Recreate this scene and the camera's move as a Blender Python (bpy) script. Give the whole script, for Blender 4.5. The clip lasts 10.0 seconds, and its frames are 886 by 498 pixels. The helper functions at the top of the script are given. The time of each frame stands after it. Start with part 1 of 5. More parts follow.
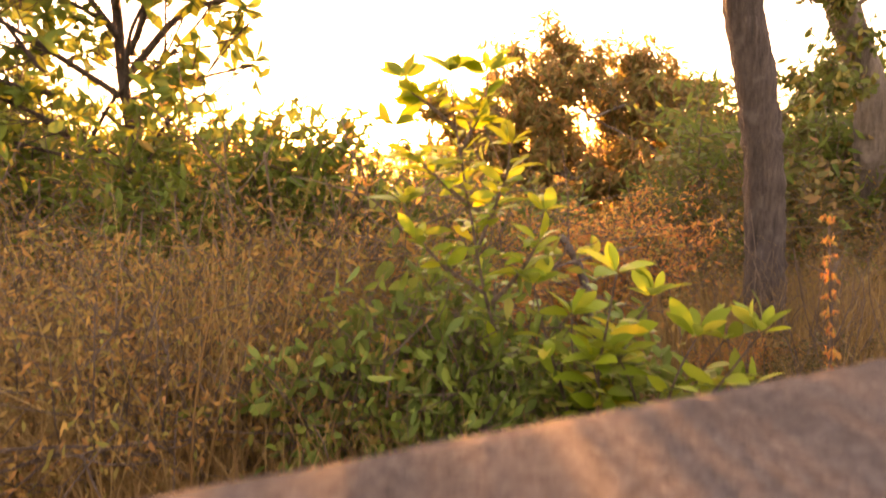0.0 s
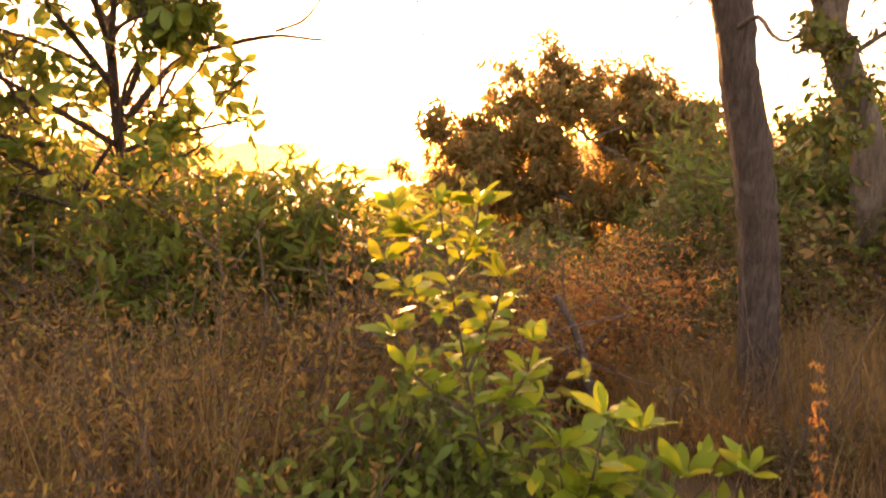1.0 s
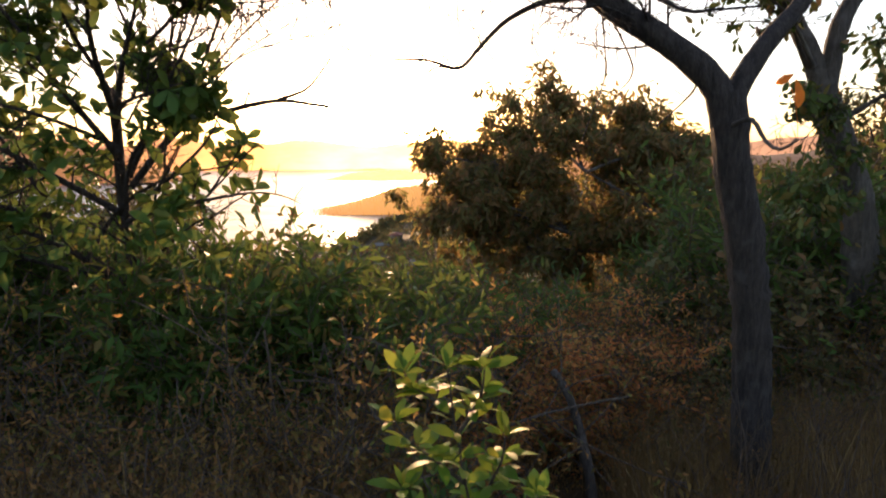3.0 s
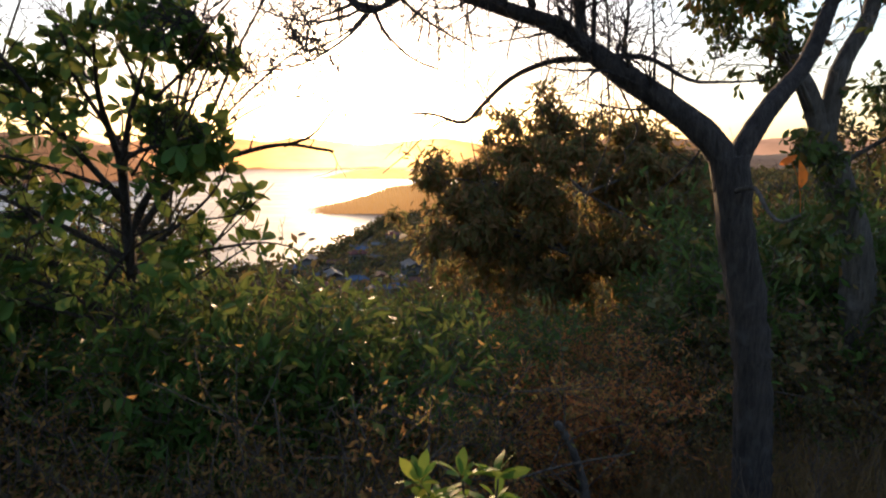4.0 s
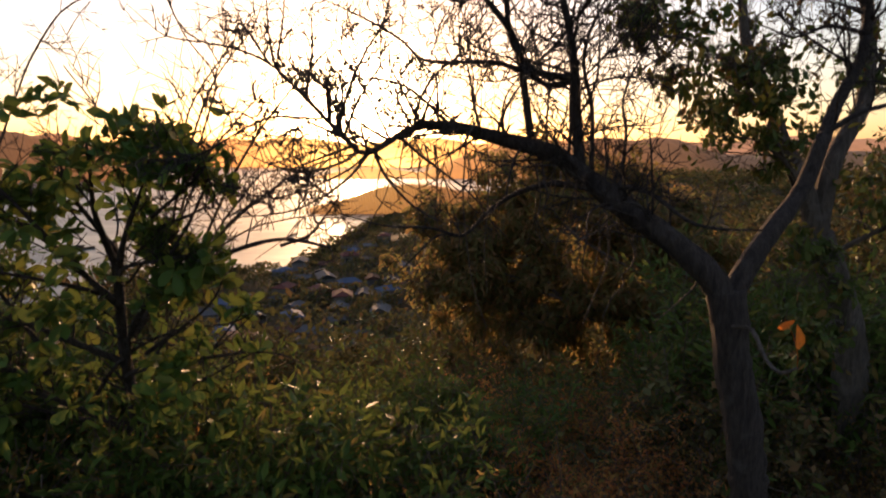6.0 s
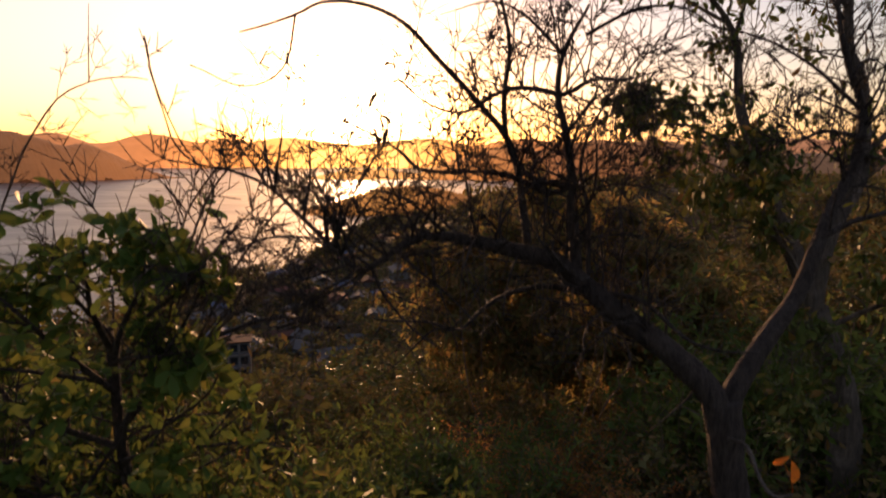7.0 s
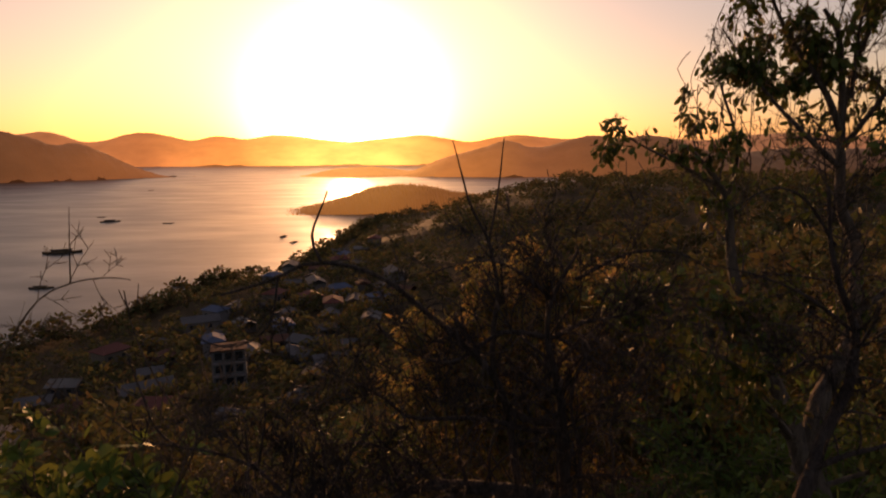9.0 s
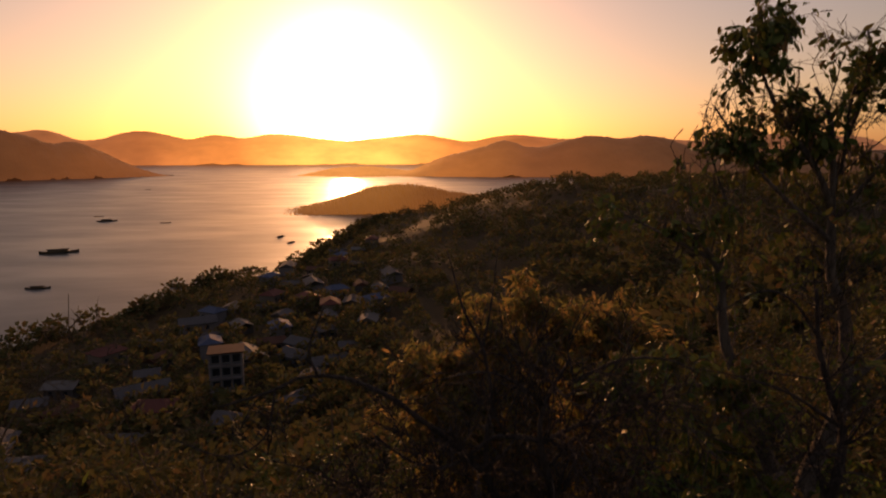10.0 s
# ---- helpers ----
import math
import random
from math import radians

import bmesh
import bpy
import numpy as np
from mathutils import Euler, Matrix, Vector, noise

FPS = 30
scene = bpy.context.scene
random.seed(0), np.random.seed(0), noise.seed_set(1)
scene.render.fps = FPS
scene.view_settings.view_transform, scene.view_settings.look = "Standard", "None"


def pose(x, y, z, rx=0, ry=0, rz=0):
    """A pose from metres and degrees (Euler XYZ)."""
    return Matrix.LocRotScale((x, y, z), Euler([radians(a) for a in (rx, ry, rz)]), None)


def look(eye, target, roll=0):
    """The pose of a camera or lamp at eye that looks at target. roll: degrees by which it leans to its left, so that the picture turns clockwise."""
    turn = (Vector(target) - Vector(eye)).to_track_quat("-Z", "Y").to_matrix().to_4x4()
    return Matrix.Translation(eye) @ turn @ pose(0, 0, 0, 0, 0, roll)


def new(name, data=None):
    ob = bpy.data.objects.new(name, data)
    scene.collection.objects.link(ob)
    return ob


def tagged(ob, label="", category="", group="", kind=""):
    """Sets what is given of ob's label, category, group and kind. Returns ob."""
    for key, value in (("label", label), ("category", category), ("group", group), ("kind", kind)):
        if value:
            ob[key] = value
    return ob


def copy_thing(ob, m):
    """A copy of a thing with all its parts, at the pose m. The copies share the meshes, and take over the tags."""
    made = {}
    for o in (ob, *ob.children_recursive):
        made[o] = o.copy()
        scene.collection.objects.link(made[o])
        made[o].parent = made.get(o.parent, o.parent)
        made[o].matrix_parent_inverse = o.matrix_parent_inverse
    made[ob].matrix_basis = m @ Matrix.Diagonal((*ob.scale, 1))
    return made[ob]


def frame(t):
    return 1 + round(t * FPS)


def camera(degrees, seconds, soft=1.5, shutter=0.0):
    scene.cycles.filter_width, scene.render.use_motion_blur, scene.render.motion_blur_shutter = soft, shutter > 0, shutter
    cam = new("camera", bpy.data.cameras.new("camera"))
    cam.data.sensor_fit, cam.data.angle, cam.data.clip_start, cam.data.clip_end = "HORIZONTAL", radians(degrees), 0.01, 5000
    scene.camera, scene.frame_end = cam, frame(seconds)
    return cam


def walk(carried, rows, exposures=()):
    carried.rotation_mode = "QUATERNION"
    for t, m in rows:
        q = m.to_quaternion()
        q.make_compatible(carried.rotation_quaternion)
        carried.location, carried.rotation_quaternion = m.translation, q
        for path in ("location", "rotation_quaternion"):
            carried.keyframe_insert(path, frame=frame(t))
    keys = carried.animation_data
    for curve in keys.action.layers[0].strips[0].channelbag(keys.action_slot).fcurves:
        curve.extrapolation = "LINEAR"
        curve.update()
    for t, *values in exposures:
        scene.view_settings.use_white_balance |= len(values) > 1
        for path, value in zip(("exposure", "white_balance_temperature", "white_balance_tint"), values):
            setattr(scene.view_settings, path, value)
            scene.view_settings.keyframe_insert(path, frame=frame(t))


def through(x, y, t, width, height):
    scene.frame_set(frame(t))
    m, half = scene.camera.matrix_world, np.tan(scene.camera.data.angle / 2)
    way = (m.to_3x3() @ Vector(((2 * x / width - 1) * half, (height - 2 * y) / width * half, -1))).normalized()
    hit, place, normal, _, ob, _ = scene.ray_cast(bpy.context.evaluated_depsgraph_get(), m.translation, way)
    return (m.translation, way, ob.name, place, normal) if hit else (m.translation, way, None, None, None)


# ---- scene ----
cam = camera(72.0, 10.0, 2.0, 0.5)
PATH = [
    (0, (0.026, 0.009, 0.303), (0.014, 1.989, 0.016), -1.0),
    (0.5, (0.046, 0.08, 0.578), (0.033, 2.058, 0.284), -0.9),
    (1, (0.071, 0.1, 0.871), (0.063, 2.077, 0.57), -0.6),
    (1.5, (0.077, 0.122, 1.2), (0.075, 2.099, 0.896), -0.5),
    (2, (0.055, 0.115, 1.424), (0.057, 2.092, 1.123), -0.4),
    (2.5, (0.045, 0.09, 1.455), (0.05, 2.067, 1.155), -0.4),
    (4, (-0.064, 0.117, 2.095), (-0.041, 2.093, 1.789), -0.1),
    (4.5, (-0.094, 0.131, 2.344), (-0.065, 2.107, 2.037), 0.0),
    (5, (-0.113, 0.147, 2.585), (-0.082, 2.123, 2.28), 0.3),
    (6.5, (-0.121, 0.352, 3.553), (-0.062, 2.327, 3.243), -0.1),
    (7, (-0.127, 0.406, 4.037), (-0.063, 2.382, 3.731), 0.2),
    (7.5, (-0.112, 0.493, 4.593), (-0.044, 2.467, 4.281), -0.4),
    (8, (-0.059, 0.64, 5.116), (0.012, 2.613, 4.801), -0.3),
    (8.5, (-0.048, 0.753, 5.576), (0.027, 2.726, 5.26), -0.3),
    (9, (-0.053, 0.799, 6.014), (0.027, 2.772, 5.696), -0.2),
    (9.5, (-0.032, 0.834, 6.454), (0.051, 2.807, 6.134), -0.1),
    (10, (-0.026, 0.856, 6.88), (0.062, 2.828, 6.56), -0.0),
]
EXPOSURES = [(0, 5.1, 22000, 58), (1, 4.55, 20000, 58), (2, 3.35, 11800, 41), (2.5, 3.0, 8800, 32), (4, 2.32, 6500, 20), (5, 2.05, 6700, 22), (6.5, 1.7, 8300, 37), (8, 1.25, 9500, 47), (9, 0.95, 10500, 50), (10, 0.62, 11200, 53)]
walk(cam, [(t, look(eye, target, roll)) for t, eye, target, roll in PATH], EXPOSURES)

# ---- world, sun, exposure ----
SUN_AZ, SUN_EL = 6.3, 3.6            # degrees left of straight ahead, degrees above the horizon
sun_dir = Vector((-math.sin(radians(SUN_AZ)) * math.cos(radians(SUN_EL)), math.cos(radians(SUN_AZ)) * math.cos(radians(SUN_EL)), math.sin(radians(SUN_EL))))
world = bpy.data.worlds.new("sky")
scene.world = world
world.use_nodes = True
wn, wl = world.node_tree.nodes, world.node_tree.links
wn.clear()
sky = wn.new("ShaderNodeTexSky")
sky.sky_type, sky.sun_disc = "NISHITA", False
sky.sun_elevation, sky.sun_rotation = radians(SUN_EL), radians(-SUN_AZ)
sky.air_density, sky.dust_density, sky.ozone_density, sky.altitude = 1.0, 1.2, 2.0, 60
back = wn.new("ShaderNodeBackground")
back.inputs["Strength"].default_value = 0.085
# bright haze close round the sun
coord = wn.new("ShaderNodeTexCoord")
dot = wn.new("ShaderNodeVectorMath"); dot.operation = "DOT_PRODUCT"
dot.inputs[1].default_value = sun_dir
wl.new(coord.outputs["Generated"], dot.inputs[0])
def wmath(op, a, b):
    n = wn.new("ShaderNodeMath"); n.operation = op
    for i, s in enumerate((a, b)):
        if isinstance(s, (int, float)):
            n.inputs[i].default_value = s
        else:
            wl.new(s, n.inputs[i])
    return n.outputs[0]
near_sun = wmath("MAXIMUM", dot.outputs["Value"], 0.0)
up = wn.new("ShaderNodeSeparateXYZ")
wl.new(coord.outputs["Generated"], up.inputs[0])
low_sky = wmath("POWER", wmath("SUBTRACT", 1.0, wmath("ABSOLUTE", up.outputs["Z"], 0.0)), 9.0)
# colour, narrowness round the sun, strength, whether it clings to the horizon
halo = [((1.0, 0.86, 0.55), 200.0, 5.6, False), ((1.0, 0.45, 0.13), 60.0, 0.55, False), ((1.0, 0.48, 0.22), 12.0, 0.045, False), ((1.0, 0.34, 0.08), 4.0, 0.19, True), ((0.45, 0.85, 1.0), 2.5, 0.11, False)]
shader = back.outputs[0]
wl.new(sky.outputs[0], back.inputs["Color"])
for colour, power, strength, low in halo:
    b = wn.new("ShaderNodeBackground")
    b.inputs["Color"].default_value = (*colour, 1)
    glow = wmath("MULTIPLY", wmath("POWER", near_sun, power), strength)
    wl.new(wmath("MULTIPLY", glow, low_sky) if low else glow, b.inputs["Strength"])
    add = wn.new("ShaderNodeAddShader")
    wl.new(shader, add.inputs[0]); wl.new(b.outputs[0], add.inputs[1])
    shader = add.outputs[0]
# blue light of the sky overhead
zenith = wn.new("ShaderNodeBackground")
zenith.inputs["Color"].default_value = (0.50, 0.66, 1.0, 1)
wl.new(wmath("MULTIPLY", wmath("MAXIMUM", up.outputs["Z"], 0.0), 0.12), zenith.inputs["Strength"])
add = wn.new("ShaderNodeAddShader")
wl.new(shader, add.inputs[0]); wl.new(zenith.outputs[0], add.inputs[1])
wl.new(add.outputs[0], wn.new("ShaderNodeOutputWorld").inputs["Surface"])

sun = bpy.data.lights.new("sun", "SUN")
sun.energy, sun.angle, sun.color = 1.35, radians(0.55), (1.0, 0.66, 0.34)
new("sun", sun).matrix_world = look(sun_dir * 50, (0, 0, 0))

# ---- materials ----
def material(name, build):
    m = bpy.data.materials.new(name)
    m.use_nodes = True
    t = m.node_tree
    t.nodes.clear()
    out = t.nodes.new("ShaderNodeOutputMaterial")
    t.links.new(build(t.nodes, t.links), out.inputs["Surface"])
    return m


def set_in(node, links, **values):
    for key, v in values.items():
        s = node.inputs[key.replace("_", " ")]
        if hasattr(v, "links"):
            links.new(v, s)
        else:
            s.default_value = v
    return node


def ramp(nodes, links, fac, stops):
    r = nodes.new("ShaderNodeValToRGB")
    while len(r.color_ramp.elements) < len(stops):
        r.color_ramp.elements.new(0.5)
    for e, (p, c) in zip(r.color_ramp.elements, stops):
        e.position, e.color = p, (*c, 1)
    links.new(fac, r.inputs[0])
    return r.outputs[0]


def grain(nodes, links, scale, detail=5.0, stretch=(1, 1, 1), rough=0.6):
    c = nodes.new("ShaderNodeTexCoord")
    mp = nodes.new("ShaderNodeMapping")
    mp.inputs["Scale"].default_value = stretch
    links.new(c.outputs["Object"], mp.inputs[0])
    n = nodes.new("ShaderNodeTexNoise")
    links.new(mp.outputs[0], n.inputs["Vector"])
    set_in(n, links, Scale=scale, Detail=detail, Roughness=rough)
    return n.outputs["Fac"]


def mixed(nodes, links, a, b, fac, mode="MIX"):
    n = nodes.new("ShaderNodeMix")
    n.data_type, n.blend_type = "RGBA", mode
    for i, v in ((0, fac), (6, a), (7, b)):
        if hasattr(v, "links"):
            links.new(v, n.inputs[i])
        else:
            n.inputs[i].default_value = v if i == 0 else (*v, 1)
    return n.outputs[2]


def bumped(nodes, links, height, strength, distance=0.02):
    b = nodes.new("ShaderNodeBump")
    set_in(b, links, Strength=strength, Distance=distance, Height=height)
    return b.outputs[0]


def leaf_material(name, stops, through=0.45, gloss=0.45):
    def build(n, l):
        g = n.new("ShaderNodeNewGeometry")
        o = n.new("ShaderNodeObjectInfo")
        s = n.new("ShaderNodeMath"); s.operation = "ADD"
        l.new(g.outputs["Random Per Island"], s.inputs[0]); l.new(o.outputs["Random"], s.inputs[1])
        f = n.new("ShaderNodeMath"); f.operation = "FRACT"
        l.new(s.outputs[0], f.inputs[0])
        c = ramp(n, l, f.outputs[0], stops)
        v = mixed(n, l, c, (0.10, 0.07, 0.03), ramp(n, l, grain(n, l, 22.0, 3.0), [(0.56, (0, 0, 0)), (0.72, (0.4, 0.4, 0.4))]))
        p = set_in(n.new("ShaderNodeBsdfPrincipled"), l, Base_Color=v, Roughness=max(gloss, 0.55), Specular_IOR_Level=0.14)
        t = set_in(n.new("ShaderNodeBsdfTranslucent"), l, Color=mixed(n, l, v, (1.0, 0.9, 0.35), 0.10))
        m = set_in(n.new("ShaderNodeMixShader"), l, Fac=through)
        l.new(p.outputs[0], m.inputs[1]); l.new(t.outputs[0], m.inputs[2])
        return m.outputs[0]
    return material(name, build)


def bark_material(name, dark, light, patch, scale=9.0):
    def build(n, l):
        fine = grain(n, l, scale * 3, 8.0, (1, 1, 0.22), 0.7)
        wide = grain(n, l, scale * 0.45, 4.0)
        ridge = grain(n, l, scale * 1.1, 5.0, (1, 1, 0.12), 0.65)
        c = ramp(n, l, fine, [(0.3, dark), (0.7, light)])
        c = mixed(n, l, c, dark, ramp(n, l, ridge, [(0.36, (0.9, 0.9, 0.9)), (0.47, (0, 0, 0))]))
        c = mixed(n, l, c, patch, ramp(n, l, wide, [(0.56, (0, 0, 0)), (0.70, (0.6, 0.6, 0.6))]))
        both = n.new("ShaderNodeMath"); both.operation = "MULTIPLY_ADD"
        l.new(ridge, both.inputs[0]); both.inputs[1].default_value = 1.6; l.new(fine, both.inputs[2])
        p = set_in(n.new("ShaderNodeBsdfPrincipled"), l, Base_Color=c, Roughness=0.9, Specular_IOR_Level=0.3, Normal=bumped(n, l, both.outputs[0], 1.0, 0.05))
        return p.outputs[0]
    return material(name, build)


def rough_material(name, a, b, scale, rough=0.9, relief=0.5, distance=0.02, second=None, broad=0.13):
    def build(n, l):
        fine, wide = grain(n, l, scale, 8.0, rough=0.7), grain(n, l, scale * broad, 6.0)
        c = ramp(n, l, fine, [(0.32, a), (0.68, b)])
        c = mixed(n, l, c, second or tuple(x * 0.55 for x in a), ramp(n, l, wide, [(0.48, (0, 0, 0)), (0.66, (0.7, 0.7, 0.7))]))
        p = set_in(n.new("ShaderNodeBsdfPrincipled"), l, Base_Color=c, Roughness=rough, Specular_IOR_Level=0.12, Normal=bumped(n, l, fine, relief, distance))
        return p.outputs[0]
    return material(name, build)


GREEN = leaf_material("green_leaf", [(0.0, (0.035, 0.085, 0.018)), (0.5, (0.055, 0.12, 0.022)), (0.85, (0.09, 0.15, 0.025)), (1.0, (0.15, 0.15, 0.03))], 0.22)
LIME = leaf_material("sapling_leaf", [(0.0, (0.05, 0.11, 0.01)), (0.6, (0.10, 0.19, 0.014)), (0.9, (0.18, 0.24, 0.02)), (1.0, (0.28, 0.24, 0.02))], 0.36, 0.5)
SHRUB = leaf_material("shrub_leaf", [(0.0, (0.025, 0.065, 0.012)), (0.5, (0.04, 0.095, 0.015)), (0.85, (0.065, 0.115, 0.018)), (1.0, (0.15, 0.10, 0.03))], 0.3)
DARKLEAF = leaf_material("dark_leaf", [(0.0, (0.035, 0.07, 0.017)), (0.6, (0.065, 0.10, 0.022)), (0.9, (0.13, 0.11, 0.028)), (1.0, (0.18, 0.08, 0.03))], 0.12)
DRY = leaf_material("dry_leaf", [(0.0, (0.20, 0.08, 0.028)), (0.3, (0.30, 0.13, 0.045)), (0.5, (0.08, 0.10, 0.024)), (0.65, (0.33, 0.16, 0.05)), (0.85, (0.10, 0.115, 0.028)), (1.0, (0.25, 0.12, 0.045))], 0.55, 0.7)
RUST = leaf_material("rust_leaf", [(0.0, (0.36, 0.09, 0.035)), (0.4, (0.48, 0.15, 0.05)), (0.7, (0.40, 0.19, 0.05)), (1.0, (0.18, 0.15, 0.04))], 0.6, 0.7)
DROOP = leaf_material("wilted_leaf", [(0.0, (0.09, 0.10, 0.03)), (0.4, (0.14, 0.115, 0.04)), (0.75, (0.22, 0.125, 0.05)), (1.0, (0.27, 0.13, 0.055))], 0.5, 0.6)
ORANGE = leaf_material("orange_leaf", [(0.0, (0.62, 0.12, 0.015)), (0.6, (0.78, 0.19, 0.02)), (1.0, (0.55, 0.16, 0.03))], 0.5, 0.5)
WOODS = leaf_material("woods_leaf", [(0.0, (0.045, 0.055, 0.02)), (0.5, (0.08, 0.078, 0.028)), (0.8, (0.125, 0.085, 0.034)), (1.0, (0.16, 0.08, 0.036))], 0.16, 0.85)
STRAW = leaf_material("straw", [(0.0, (0.12, 0.06, 0.025)), (0.6, (0.20, 0.115, 0.045)), (1.0, (0.30, 0.20, 0.09))], 0.35, 0.6)
BARK = bark_material("grey_brown_bark", (0.020, 0.016, 0.014), (0.078, 0.063, 0.055), (0.085, 0.077, 0.072), 12.0)
PALE = bark_material("pale_flaking_bark", (0.045, 0.037, 0.032), (0.14, 0.12, 0.10), (0.19, 0.17, 0.15), 6.0)
TWIG = bark_material("twig_bark", (0.06, 0.045, 0.035), (0.17, 0.13, 0.10), (0.22, 0.17, 0.12), 20.0)
CONCRETE = rough_material("weathered_concrete", (0.018, 0.018, 0.0185), (0.080, 0.078, 0.078), 55.0, 0.95, 1.0, 0.02, (0.024, 0.023, 0.0235), 0.06)
SOIL = rough_material("dry_hillside_soil", (0.035, 0.024, 0.012), (0.08, 0.052, 0.024), 3.0, 0.95, 0.6, 0.05, (0.03, 0.03, 0.014))


def painted_haze_material(name, glow, low):
    """Distant range with lit evening haze painted on as emission, brightest below the sun."""
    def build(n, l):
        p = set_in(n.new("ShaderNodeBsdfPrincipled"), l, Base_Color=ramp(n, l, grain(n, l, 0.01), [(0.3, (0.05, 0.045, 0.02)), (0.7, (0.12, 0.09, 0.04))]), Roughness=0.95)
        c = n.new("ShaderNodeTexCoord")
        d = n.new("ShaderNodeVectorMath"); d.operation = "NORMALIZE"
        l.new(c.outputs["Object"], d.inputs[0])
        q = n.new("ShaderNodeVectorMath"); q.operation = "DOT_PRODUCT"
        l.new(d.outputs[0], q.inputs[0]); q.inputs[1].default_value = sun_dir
        # painted haze: orange emission that rises towards the sun's bearing
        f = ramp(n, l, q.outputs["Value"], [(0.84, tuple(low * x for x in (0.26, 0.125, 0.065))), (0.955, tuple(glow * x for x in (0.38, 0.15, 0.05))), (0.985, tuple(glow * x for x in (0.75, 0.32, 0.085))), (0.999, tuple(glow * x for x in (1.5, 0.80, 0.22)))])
        # haze emission stronger at the foot than at the crest, varied in patches
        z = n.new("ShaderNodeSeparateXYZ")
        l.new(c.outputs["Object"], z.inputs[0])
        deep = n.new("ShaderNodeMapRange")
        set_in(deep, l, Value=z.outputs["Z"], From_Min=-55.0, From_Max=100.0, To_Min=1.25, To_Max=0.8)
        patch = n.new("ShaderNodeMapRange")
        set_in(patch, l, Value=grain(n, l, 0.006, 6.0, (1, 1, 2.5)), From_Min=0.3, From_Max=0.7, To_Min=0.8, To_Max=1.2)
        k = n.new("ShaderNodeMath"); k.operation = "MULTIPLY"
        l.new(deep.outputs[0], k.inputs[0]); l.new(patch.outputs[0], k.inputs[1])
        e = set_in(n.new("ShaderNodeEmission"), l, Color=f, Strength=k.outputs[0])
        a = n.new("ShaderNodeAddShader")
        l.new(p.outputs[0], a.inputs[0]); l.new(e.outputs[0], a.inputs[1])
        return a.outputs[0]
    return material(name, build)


FAR = painted_haze_material("range_painted_haze", 0.62, 0.5)
POINT = painted_haze_material("point_painted_haze", 0.105, 0.05)
MIDDLE = painted_haze_material("hills_painted_haze", 0.25, 0.085)


def water_build(n, l):
    a, b = grain(n, l, 0.35, 3.0, (1, 0.35, 1)), grain(n, l, 0.012, 3.0, (1, 2.5, 1))
    s = n.new("ShaderNodeMath"); s.operation = "MULTIPLY_ADD"
    l.new(b, s.inputs[0]); s.inputs[1].default_value = 2.0; l.new(a, s.inputs[2])
    rough = ramp(n, l, b, [(0.35, (0.29, 0.29, 0.29)), (0.65, (0.38, 0.38, 0.38))])
    p = set_in(n.new("ShaderNodeBsdfPrincipled"), l, Base_Color=(0.012, 0.025, 0.032, 1), Roughness=rough, IOR=1.33, Normal=bumped(n, l, s.outputs[0], 0.05, 0.5))
    return p.outputs[0]
WATER = material("sea_water", water_build)


# ---- mesh helpers ----
class Buf:
    def __init__(self):
        self.v, self.f, self.n = [], [], 0

    def add(self, verts, faces):
        self.v.append(np.asarray(verts, float))
        for f in faces:
            self.f.append((np.asarray(f, int) + self.n).tolist())
        self.n += len(verts)

    def mesh(self, name, mat, smooth=True):
        me = bpy.data.meshes.new(name)
        v = np.concatenate(self.v) if self.v else np.zeros((0, 3))
        me.from_pydata(v.tolist(), [], [q for f in self.f for q in f])
        me.materials.append(mat)
        if smooth:
            me.polygons.foreach_set("use_smooth", np.ones(len(me.polygons), bool))
        me.update()
        return me


def part(name, buf, mat, parent, label="", smooth=True):
    ob = new(name, buf if isinstance(buf, bpy.types.Mesh) else buf.mesh(name, mat, smooth))
    ob.parent = parent
    if label:
        tagged(ob, label)
    return ob


def thing(name, label, category, at=(0, 0, 0), group="", kind=""):
    ob = new(name)
    ob.location = at
    ob.empty_display_size = 0.1
    return tagged(ob, label, category, group, kind)


def smooth_path(points, step):
    p = np.asarray(points, float)
    q = np.vstack([2 * p[0] - p[1], p, 2 * p[-1] - p[-2]])
    out = []
    for i in range(1, len(q) - 2):
        k = max(2, int(np.linalg.norm(q[i + 1] - q[i]) / step))
        for j in range(k):
            t = j / k
            out.append(0.5 * (2 * q[i] + (q[i + 1] - q[i - 1]) * t + (2 * q[i - 1] - 5 * q[i] + 4 * q[i + 1] - q[i + 2]) * t * t + (3 * q[i] - 3 * q[i + 1] + q[i + 2] - q[i - 1]) * t ** 3))
    return np.array(out + [q[-2]])


def unit(a):
    return a / np.maximum(np.linalg.norm(a, axis=-1, keepdims=True), 1e-9)


